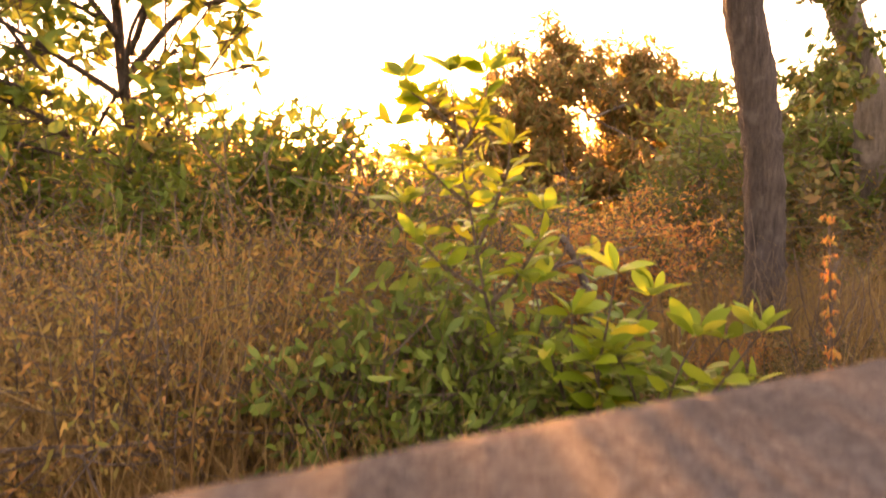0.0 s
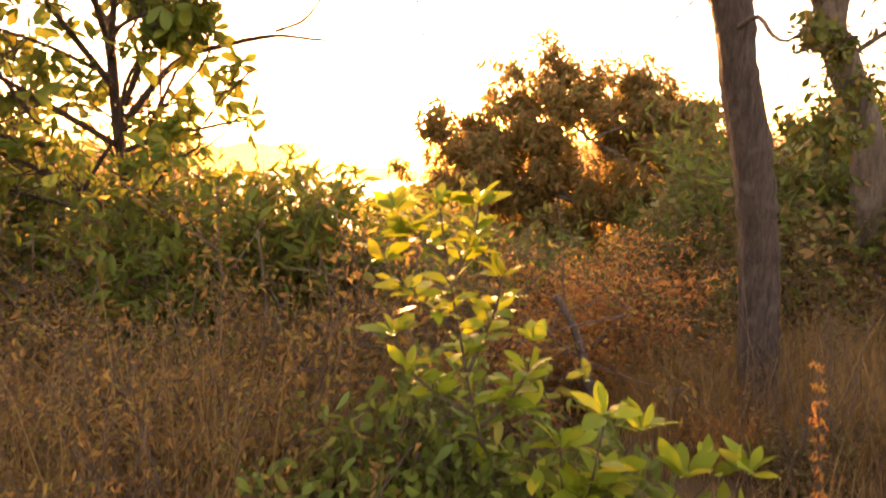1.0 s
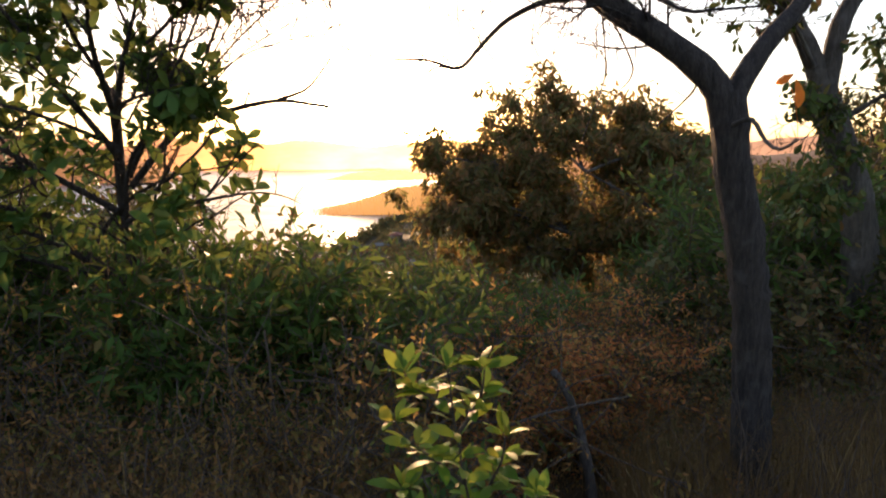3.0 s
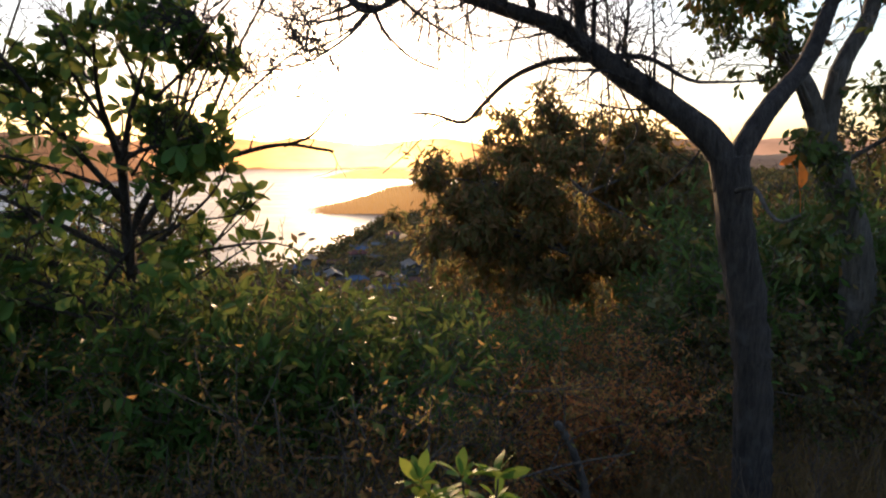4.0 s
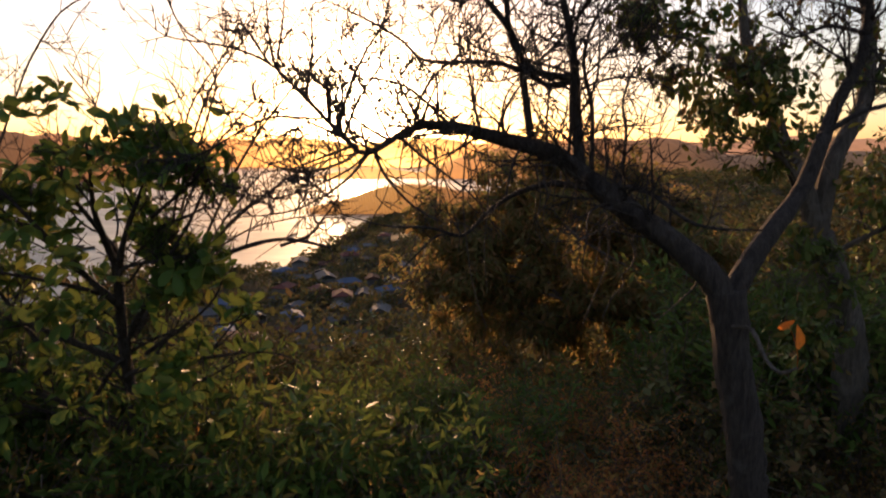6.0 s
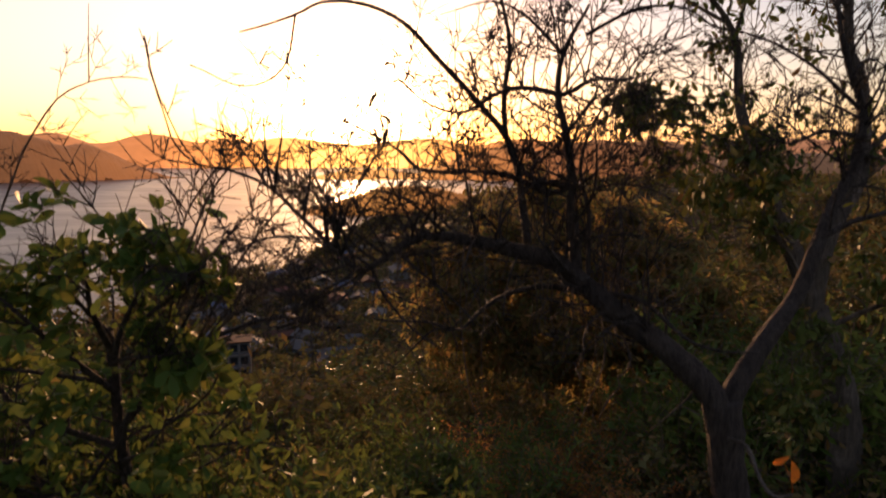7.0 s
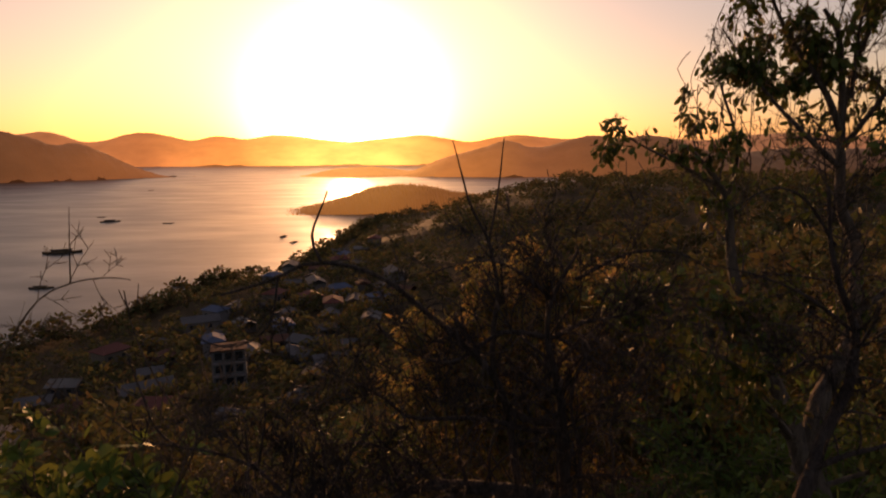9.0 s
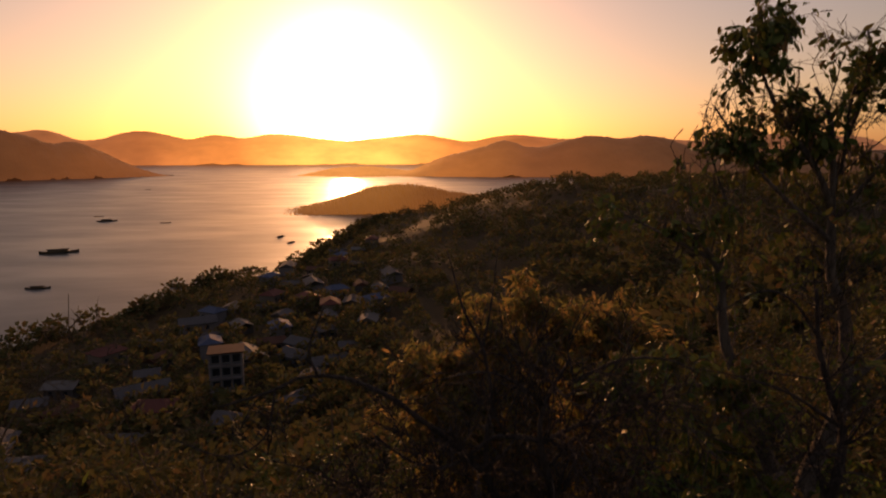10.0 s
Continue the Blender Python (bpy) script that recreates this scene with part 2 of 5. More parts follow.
def tube(buf, pts, r0, r1, sides=6, rng=None, knots=0.0, taper=None):
    pts = np.asarray(pts, float)
    n = len(pts)
    d = unit(np.gradient(pts, axis=0))
    s = np.cross(d, (0.3, 0.2, 1.0))
    weak = np.linalg.norm(s, axis=1) < 0.15
    s[weak] = np.cross(d[weak], (1, 0, 0))
    s = unit(s)
    for i in range(1, n):
        s[i] = s[i - 1] - d[i] * np.dot(s[i - 1], d[i])
        s[i] /= max(np.linalg.norm(s[i]), 1e-9)
    u = np.cross(d, s)
    r = np.linspace(r0, r1, n)
    if taper:
        r = np.interp(np.linspace(0, 1, n), [q[0] for q in taper], [q[1] for q in taper])
    if rng is not None and knots:
        r = r * (1 + rng.normal(0, knots, n))
    a = np.arange(sides) * 2 * np.pi / sides
    ring = r[:, None] * np.ones(sides)
    if rng is not None and knots:
        ring = ring * (1 + rng.normal(0, knots * 0.8, sides))[None, :] * (1 + rng.normal(0, knots * 0.5, ring.shape))
    v = pts[:, None, :] + ring[:, :, None] * (np.cos(a)[None, :, None] * s[:, None, :] + np.sin(a)[None, :, None] * u[:, None, :])
    i, j = np.meshgrid(np.arange(n - 1), np.arange(sides), indexing="ij")
    k = (j + 1) % sides
    q = np.stack([i * sides + j, i * sides + k, (i + 1) * sides + k, (i + 1) * sides + j], -1).reshape(-1, 4)
    caps = [list(range(sides))[::-1], [(n - 1) * sides + x for x in range(sides)]]
    buf.add(v.reshape(-1, 3), [q, [caps[0]], [caps[1]]])


def sprout(buf, tips, rng, p, d, length, r, level, kids=4, wander=0.22, lift=0.03, sides=5, ratio=0.62, spread=0.9, least=0.0043):
    n = max(3, int(length / 0.09)) if length < 1 else max(5, int(length / 0.14))
    p, d = np.array(p, float), unit(np.array(d, float))
    pts = [p]
    bend, ease = rng.normal(0, wander * 0.55, 3), rng.uniform(-0.9, 0.9)
    for k in range(n):
        d = unit(d + bend * (1 + ease * (2 * k / n - 1)) + rng.normal(0, wander * 0.3, 3) + (0, 0, lift))
        pts.append(pts[-1] + d * length / n)
    r = max(r, least)
    tube(buf, pts, r, max(r * 0.4, least * 0.6), sides)
    tips.append((pts[-1], d))
    if level > 0:
        for k in range(kids):
            i = int(rng.uniform(0.25, 1.0) * n)
            side = unit(np.cross(d, rng.normal(0, 1, 3)))
            cd = unit(unit(pts[min(i + 1, n)] - pts[max(i - 1, 0)]) * (1 - spread * 0.45) + side * spread * rng.uniform(0.6, 1.1))
            sprout(buf, tips, rng, pts[i], cd, length * ratio * rng.uniform(0.6, 1.1), r * (1 - 0.6 * i / n) * 0.55, level - 1, kids, wander, lift, max(3, sides - 1), ratio, spread, least)
    elif n > 3:
        tips.append((pts[n // 2], d))


BROAD = (np.array([(0, 0, 0), (-0.12, 0.25, 0.02), (0, 0.25, -0.01), (0.12, 0.25, 0.02), (-0.215, 0.55, 0.03), (0, 0.56, -0.03), (0.215, 0.55, 0.03), (-0.20, 0.80, 0.0), (0, 0.82, -0.06), (0.20, 0.80, 0.0), (-0.07, 0.97, -0.06), (0.07, 0.97, -0.06), (0, 1.02, -0.09)]),
         [[(0, 2, 1), (0, 3, 2), (7, 8, 10), (8, 9, 11), (8, 12, 10), (8, 11, 12)], [(1, 2, 5, 4), (2, 3, 6, 5), (4, 5, 8, 7), (5, 6, 9, 8)]])
SLIM = (np.array([(0, 0, 0), (-0.13, 0.45, 0.03), (0, 0.5, -0.03), (0.13, 0.45, 0.03), (0, 1, -0.08)]), [[(0, 2, 1), (0, 3, 2), (1, 2, 4), (2, 3, 4)]])
CHIP = (np.array([(0, 0, 0), (-0.26, 0.5, 0.06), (0, 1, 0), (0.26, 0.5, 0.06)]), [[(0, 3, 2), (0, 2, 1)]])

OVAL = (np.array([(0, 0, 0), (-0.15, 0.4, 0.05), (0, 0.45, -0.02), (0.15, 0.4, 0.05), (-0.10, 0.75, 0.02), (0.10, 0.75, 0.02), (0, 1, -0.08)]), [[(0, 2, 1), (0, 3, 2), (4, 2, 6), (2, 5, 6), (1, 2, 4), (2, 3, 5)]])
SCRAP = (np.array([(0, 0, 0), (-0.17, 0.4, 0.12), (0.15, 0.55, 0.10), (0.05, 1, -0.12)]), [[(0, 2, 1), (1, 2, 3)]])


def leaves(buf, kind, pos, dirs, size, rng, flat=0.6):
    pos, dirs = np.asarray(pos, float), unit(np.asarray(dirs, float))
    n = len(pos)
    size = np.broadcast_to(size, (n,)) * rng.uniform(0.65, 1.25, n)
    up = unit(rng.normal(0, 1, (n, 3)) * (1 - flat) + np.array((0, 0, flat)))
    side = unit(np.cross(dirs, up) + 1e-6)
    nrm = np.cross(side, dirs)
    t, faces = kind
    wide = rng.uniform(0.8, 1.2, n)
    v = pos[:, None] + size[:, None, None] * (wide[:, None, None] * t[None, :, :1] * side[:, None] + t[None, :, 1:2] * dirs[:, None] + rng.uniform(0.4, 2.2, n)[:, None, None] * t[None, :, 2:] * nrm[:, None])
    off = np.arange(n)[:, None, None] * len(t)
    buf.add(v.reshape(-1, 3), [(np.asarray(f)[None] + off).reshape(-1, len(f[0])) for f in faces])


def clothe(buf, tips, kind, per, size, rng, spread=0.1, droop=0.0, flat=0.6):
    p = np.repeat(np.array([t[0] for t in tips]), per, axis=0)
    d = np.repeat(np.array([t[1] for t in tips]), per, axis=0)
    n = len(p)
    p = p - d * rng.uniform(0, spread * 2, n)[:, None] + rng.normal(0, spread * 0.35, (n, 3))
    leaves(buf, kind, p, unit(d * 0.5 + rng.normal(0, 0.75, (n, 3)) + (0, 0, -droop)), size, rng, flat)


# ---- the large structure: hillside, bay, ranges ----
SEA = -54.5
COAST_Y = (-900, -300, 0, 150, 192, 213, 256, 296, 304, 336, 408, 541, 575, 660, 827, 927, 1100, 1400)
COAST_X = (-260, -200, -165, -148, -128, -113, -105, -95, -68, -66, -57, -38, -20, 25, 80, 170, 330, 700)
RIDGE_Y = (-400, -60, 0, 50, 130, 250, 400, 560, 900)
RIDGE_X = (0, 0, 8, 40, 75, 110, 90, 60, 400)
RIDGE_H = (60, 56, 54, 42, 33, 41, 38, 13, 5)


def hill_height(x, y):
    """Height of the ground above the sea, away from the terrace."""
    xs, xr, hr = np.interp(y, COAST_Y, COAST_X), np.interp(y, RIDGE_Y, RIDGE_X), np.interp(y, RIDGE_Y, RIDGE_H)
    u = (x - xs) / np.maximum(xr - xs, 5)
    power = np.interp(y, (-50, 0, 150, 350), (1.6, 2.4, 2.9, 1.25))
    h = hr * np.clip(u, 0, 1) ** power + np.clip(u, 0, 1) * 2.2 + np.clip(u, -1, 0) * 14
    return h


def ground_z(x, y):
    x, y = np.asarray(x, float), np.asarray(y, float)
    far = SEA + hill_height(x, y)
    d = 0.937 * (y - 0.62) - 0.35 * x                      # metres in front of the terrace edge
    front = -1.05 - 0.15 * np.maximum(d, 0) - 0.004 * np.maximum(d, 0) ** 2
    local = np.where(d < -0.05, -0.3, front)
    k = np.clip((np.hypot(x, y) - 8) / 32, 0, 1)
    k = k * k * (3 - 2 * k)
    return local * (1 - k) + far * k


def rolling(x, y, scale, amount):
    return amount * (np.sin(x / scale + 1.3) * np.sin(y / scale * 0.8 + 0.4) + 0.5 * np.sin(x / scale * 2.3 + y / scale * 1.7))


ang = np.concatenate([np.linspace(-180, -48, 34)[:-1], np.linspace(-48, 48, 261), np.linspace(48, 180, 34)[1:-1]])
rad = np.concatenate([[0.15], np.geomspace(0.4, 130, 90), np.linspace(133, 720, 170), np.geomspace(740, 4900, 30)])
A, R = np.meshgrid(np.radians(ang), rad, indexing="ij")
X, Y = R * np.sin(A), R * np.cos(A)
Z = ground_z(X, Y)
Z = np.where(R > 12, Z + rolling(X, Y, 14.0, 0.6) * np.clip(Z - SEA, 0, 8) / 8, Z + rolling(X, Y, 0.7, 0.03))
Z = np.where(R > 1500, np.minimum(Z, SEA - 6), np.maximum(Z, SEA - 12))
na, nr = A.shape
i, j = np.meshgrid(np.arange(na), np.arange(nr - 1), indexing="ij")
i2 = (i + 1) % na
quads = np.stack([i * nr + j, i * nr + j + 1, i2 * nr + j + 1, i2 * nr + j], -1).reshape(-1, 4)
b = Buf(); b.add(np.stack([X, Y, Z], -1).reshape(-1, 3), [quads])
tagged(new("ground", b.mesh("ground", SOIL)), "dry scrub-covered hillside falling steeply to the bay", "ground", kind="structure")

b = Buf()
wa = np.radians(np.linspace(-180, 180, 121)[:-1])
wr = np.concatenate([[20.0], np.geomspace(60, 4950, 60)])
A, R = np.meshgrid(wa, wr, indexing="ij")
na, nr = A.shape
i, j = np.meshgrid(np.arange(na), np.arange(nr - 1), indexing="ij")
i2 = (i + 1) % na
b.add(np.stack([R * np.sin(A), R * np.cos(A), np.full(A.shape, SEA)], -1).reshape(-1, 3), [np.stack([i * nr + j, i * nr + j + 1, i2 * nr + j + 1, i2 * nr + j], -1).reshape(-1, 4)])
tagged(new("water", b.mesh("water", WATER)), "calm bay with faint ripples reflecting the evening sky", "sea", kind="structure")


CREST_FAR = (122, 122, 123, 123, 125, 128, 131, 134, 140, 150, 109, 114, 146, 138, 114, 133, 119, 136, 133, 117, 106, 117, 130, 138, 120, 107, 128, 140, 128, 119, 124, 119, 126, 130, 119, 112, 113, 131, 143, 149, 151, 144, 136, 139)
CREST_WEST = (83, 84, 85, 86, 86, 87, 88, 89, 93, 98, 102, 105, 108, 106, 94, 78, 82, 66, 41, 18, 1, 0)
CREST_NORTH = (1, 15, 18, 19, 11, 8, 28, 48, 60, 74, 88, 73, 72, 86, 97, 99, 92, 99, 94, 78, 60, 55, 55, 60, 65, 66, 65, 64, 63, 62, 63, 65, 66, 67, 67, 67, 67, 67, 67, 67)


CREST_POINT = (0, 2, 6, 9, 13, 17, 22, 25, 26, 27, 26, 25, 22, 19, 17, 15, 14, 13, 12, 11, 8, 0)


def mountain_range(name, a, c, crest, depth, mat, label, rough=0.05, seed=1, bushy=0.9):
    """A range of hills along the line a to c; crest: heights over the sea at even steps along it."""
    rng = np.random.default_rng(seed)
    a, c = np.array(a, float), np.array(c, float)
    along, n, m = unit(c - a), 420, 22
    across = np.array((along[1], -along[0]))
    t, s = np.meshgrid(np.linspace(0, 1, n), np.linspace(-1, 1, m), indexing="ij")
    smooth = smooth_path([(x, h, 0) for x, h in zip(np.linspace(0, 1, len(crest)) * 4000, crest)], 10.0)
    top = np.interp(t, smooth[:, 0] / 4000, smooth[:, 1])
    wave = sum(np.sin(t * f * 6.28 + rng.uniform(0, 6) + s * rng.uniform(-4, 4)) / f ** 0.9 for f in (11, 19, 31, 47, 71, 113, 160))
    trees = rng.normal(0, 1, t.shape)
    h = top * (1 + rough * wave * 2.5) * np.clip(np.cos(np.clip(s + 0.12 * wave, -1, 1) * 1.5708), 0, 1) ** 0.8 + trees * bushy - 1.5
    p = a[None, None] + along * (t[..., None] * np.linalg.norm(c - a)) + across * (s[..., None] * depth) + along * (wave[..., None] * min(8, depth * 0.04))
    v = np.concatenate([p, (SEA + np.maximum(h, -4))[..., None]], -1)
    i, j = np.meshgrid(np.arange(n - 1), np.arange(m - 1), indexing="ij")
    b = Buf(); b.add(v.reshape(-1, 3), [np.stack([i * m + j, (i + 1) * m + j, (i + 1) * m + j + 1, i * m + j + 1], -1).reshape(-1, 4)])
    return tagged(new(name, b.mesh(name, mat)), label, "hills", kind="structure")


# the ranges emit light of their own in place of haze in the air
mountain_range("backdrop_far_range", (-2700, 2700), (2400, 3300), CREST_FAR, 330, FAR, "distant mountain range with orange sunset haze painted on as emission", 0.02, 3)
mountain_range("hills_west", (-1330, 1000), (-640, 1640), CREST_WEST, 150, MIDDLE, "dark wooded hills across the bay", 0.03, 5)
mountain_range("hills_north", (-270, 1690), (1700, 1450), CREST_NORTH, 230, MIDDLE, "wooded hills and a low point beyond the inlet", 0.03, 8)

# the point's warm haze is painted in as emission too
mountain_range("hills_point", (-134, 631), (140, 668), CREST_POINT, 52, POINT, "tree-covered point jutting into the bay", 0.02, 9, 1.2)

# concrete terrace edge over which the camera rises
b = Buf()
ex, ey = np.array((0.937, 0.35)), np.array((-0.35, 0.937))
org = np.array((0.153, 0.712))
rng = np.random.default_rng(2)
us = np.linspace(-7.0, 9.0, 321)
jag = 0.0025 * np.cumsum(rng.normal(0, 1, 321)) / 10 + rng.normal(0, 0.003, 321)
rows = []
for off, z in ((-7.2, -0.6), (-7.0, -0.02), (-3.0, -0.015), (-1.4, 0.0), (-0.7, 0.004), (-0.25, 0.0), (-0.05, 0.0), (-0.012, -0.006), (0.0, -0.03), (-0.012, -0.3), (-0.02, -1.3)):
    q = org[None] + us[:, None] * ex + (off + (jag if off > -0.1 else jag * 0))[:, None] * ey
    rows.append(np.concatenate([q, (z + rng.normal(0, 0.0006, 321))[:, None]], 1))
v = np.array(rows)
k, n = v.shape[:2]
i, j = np.meshgrid(np.arange(k - 1), np.arange(n - 1), indexing="ij")
b.add(v.reshape(-1, 3), [np.stack([i * n + j, i * n + j + 1, (i + 1) * n + j + 1, (i + 1) * n + j], -1).reshape(-1, 4)])
tagged(new("pavement", b.mesh("pavement", CONCRETE)), "rough weathered concrete ledge above the slope", "ledge", kind="structure")

# ---- trees close by ----
def limb(buf, tips, rng, points, r0, r1, twigs=0, length=0.6, level=1, kids=3, sides=8, lift=0.03, up=0.3, spread=0.85, start=0.2, knots=0.03, wander=0.14, taper=None, least=0.0043, stop=1.0):
    pts = smooth_path(points, 0.07)
    pts = pts + np.cumsum(rng.normal(0, 0.0035, pts.shape), 0) * np.linspace(0, 1, len(pts))[:, None] * 0.6
    tube(buf, pts, r0, r1, sides, rng, knots, taper)
    n = len(pts) - 1
    for _ in range(twigs):
        i = int(rng.uniform(start, stop) * n)
        d = unit(pts[min(i + 2, n)] - pts[max(i - 2, 0)])
        side = unit(np.cross(d, rng.normal(0, 1, 3)) + (0, 0, up))
        r = (r0 + (r1 - r0) * i / n) * 0.4
        sprout(buf, tips, rng, pts[i], unit(d * 0.35 + side), length * rng.uniform(0.5, 1.2), min(max(r, 0.004), 0.014), level, kids, wander, lift, 4, 0.62, spread, least)
    tips.append((pts[-1], unit(pts[-1] - pts[-3])))
    return pts


def forked_tree():
    rng = np.random.default_rng(11)
    t = thing("forked_tree", "grey-barked forked tree with bare spreading branches on the slope", "tree", (2.72, 5.05, float(ground_z(2.72, 5.05))))
    at = np.array(t.location)
    def loc(p): return [np.array(q) - at for q in p]
    def piece(name, paths, mat=BARK, label=""):
        b, tips = Buf(), []
        for points, r0, r1, kw in paths:
            limb(b, tips, rng, loc(points), r0, r1, **kw)
        return part(name, b, mat, t, label), tips
    piece("trunk", [([(2.78, 5.05, -1.9), (2.70, 5.05, -0.9), (2.63, 5.05, 0.1), (2.50, 5.04, 0.9), (2.36, 5.04, 1.45), (2.31, 5.04, 1.85), (2.28, 5.04, 2.05)], 0.165, 0.135, dict(sides=18, knots=0.05))])
    piece("limb", [([(2.30, 5.04, 1.82), (2.2, 5.05, 2.13), (1.9, 5.15, 2.43), (1.47, 5.3, 2.75), (1.14, 5.45, 3.03), (0.94, 5.45, 3.16), (0.53, 5.4, 3.27), (0.06, 5.3, 3.38), (-0.22, 5.2, 3.36), (-0.57, 5.0, 3.16), (-0.74, 4.95, 3.28), (-1.0, 4.9, 3.56), (-1.26, 4.9, 3.81), (-1.53, 4.9, 3.92), (-1.75, 4.9, 3.96), (-1.9, 4.9, 4.1), (-1.97, 4.9, 4.31), (-2.06, 4.9, 4.65)], 0.105, 0.008, dict(twigs=64, length=0.8, level=2, kids=4, sides=10, start=0.14, stop=0.78, least=0.005, up=0.5, taper=((0, 0.115), (0.21, 0.098), (0.4, 0.064), (0.54, 0.032), (0.61, 0.022), (0.78, 0.012), (1, 0.004))))])
    piece("limb", [([(2.28, 5.04, 1.85), (2.43, 5.1, 2.14), (2.69, 5.2, 2.49), (3.07, 5.4, 2.86), (3.28, 5.5, 3.28), (3.44, 5.6, 3.58), (3.68, 5.7, 3.97), (3.77, 5.8, 4.42), (3.61, 5.8, 4.8), (3.48, 5.8, 5.22), (3.42, 5.8, 5.7)], 0.095, 0.012, dict(twigs=20, length=0.8, level=3, sides=10, start=0.55, up=0.5))])
    branches = [
        ([(1.25, 5.4, 2.88), (0.96, 5.6, 2.9), (0.64, 5.8, 2.79), (0.42, 5.95, 2.6), (0.21, 6.0, 2.4), (-0.08, 6.0, 2.47), (-0.51, 6.0, 2.49), (-0.9, 6.0, 2.6)], 0.032, 0.005, 7, 0.4, 1),
        ([(0.21, 6.0, 2.4), (-0.02, 6.0, 2.4), (-0.2, 6.0, 2.25), (-0.35, 6.0, 2.09), (-0.57, 6.0, 1.91)], 0.012, 0.004, 3, 0.3, 1),
        ([(1.38, 5.35, 2.9), (1.66, 5.2, 2.86), (1.87, 4.9, 2.66), (2.02, 4.7, 2.62), (2.3, 4.6, 2.62)], 0.026, 0.007, 4, 0.4, 1),
        ([(1.18, 5.45, 2.98), (1.14, 5.5, 3.45), (1.11, 5.5, 3.87), (1.04, 5.5, 4.24), (0.97, 5.5, 4.51), (1.0, 5.5, 4.83), (1.19, 5.5, 5.22)], 0.055, 0.012, 22, 0.9, 3),
        ([(1.11, 5.5, 3.78), (0.79, 5.5, 3.84), (0.63, 5.5, 4.0), (0.55, 5.5, 4.21), (0.53, 5.5, 4.54), (0.57, 5.55, 4.9), (0.50, 5.6, 5.3), (0.35, 5.6, 5.6), (0.2, 5.6, 6.11)], 0.034, 0.004, 12, 0.7, 2),
        ([(0.97, 5.5, 4.53), (0.78, 5.5, 4.57), (0.59, 5.5, 4.57), (0.4, 5.4, 4.49), (0.18, 5.4, 4.37), (-0.1, 5.4, 4.45), (-0.4, 5.4, 4.7)], 0.024, 0.005, 18, 0.7, 3),
        ([(1.11, 5.5, 3.77), (0.92, 5.5, 3.72), (0.65, 5.4, 3.84), (0.4, 5.4, 3.9), (0.03, 5.4, 3.9), (-0.17, 5.4, 3.93), (-0.29, 5.4, 4.05), (-0.53, 5.4, 4.2), (-0.97, 5.4, 4.41), (-1.26, 5.4, 4.48)], 0.028, 0.004, 24, 0.6, 2),
        ([(0.97, 5.5, 4.51), (1.12, 5.5, 4.57), (1.27, 5.5, 4.65), (1.6, 5.6, 4.67), (2.0, 5.7, 4.8)], 0.024, 0.005, 18, 0.8, 3),
        ([(1.27, 5.45, 2.98), (1.27, 5.5, 3.53), (1.20, 5.55, 3.99), (1.42, 5.6, 4.5), (1.75, 5.6, 4.95)], 0.024, 0.006, 16, 0.9, 3),
        ([(1.48, 5.35, 2.82), (1.60, 5.6, 3.3), (1.62, 5.75, 3.7), (1.95, 5.8, 4.3)], 0.018, 0.006, 14, 0.8, 3),
        ([(0.50, 5.6, 5.25), (0.57, 5.6, 5.64), (0.62, 5.6, 6.11)], 0.012, 0.004, 2, 0.3, 0),
        ([(0.75, 5.45, 3.3), (0.61, 5.5, 4.08), (0.28, 5.5, 4.5), (0.0, 5.4, 4.78), (-0.28, 5.3, 5.05), (-0.6, 5.3, 5.18), (-0.89, 5.3, 5.18), (-1.1, 5.3, 5.08), (-1.5, 5.3, 4.95)], 0.036, 0.009, 14, 0.45, 1),
        ([(-0.77, 5.3, 5.18), (-0.84, 5.3, 5.4), (-0.71, 5.3, 5.72)], 0.014, 0.006, 4, 0.3, 0),
        ([(-1.1, 5.3, 5.08), (-1.2, 5.3, 4.7), (-1.5, 5.3, 4.55), (-1.9, 5.3, 4.7)], 0.010, 0.006, 1, 0.2, 0),
        ([(-1.26, 4.9, 3.81), (-1.42, 4.9, 4.05), (-1.52, 4.9, 4.1), (-1.75, 4.9, 4.15)], 0.010, 0.003, 7, 0.3, 1),
        ([(-1.75, 4.9, 3.96), (-1.99, 4.9, 4.0), (-2.11, 4.9, 4.09), (-2.25, 4.9, 4.22)], 0.009, 0.003, 4, 0.25, 1),
        ([(-0.57, 5.0, 3.16), (-0.75, 4.9, 2.95), (-1.1, 4.85, 2.75), (-1.5, 4.8, 2.7)], 0.014, 0.004, 10, 0.45, 2),
        ([(-0.9, 4.93, 3.42), (-1.3, 4.9, 3.42), (-1.75, 5.0, 3.2), (-2.0, 5.1, 3.1)], 0.012, 0.004, 14, 0.5, 2),
        ([(3.23, 5.5, 3.3), (3.5, 5.4, 3.5), (3.9, 5.4, 3.62), (4.3, 5.5, 3.9)], 0.03, 0.006, 6, 0.5, 1),
        ([(3.75, 5.75, 4.2), (3.35, 5.7, 4.25), (3.0, 5.6, 4.15), (2.7, 5.6, 4.25)], 0.024, 0.005, 10, 0.5, 2),
    ]
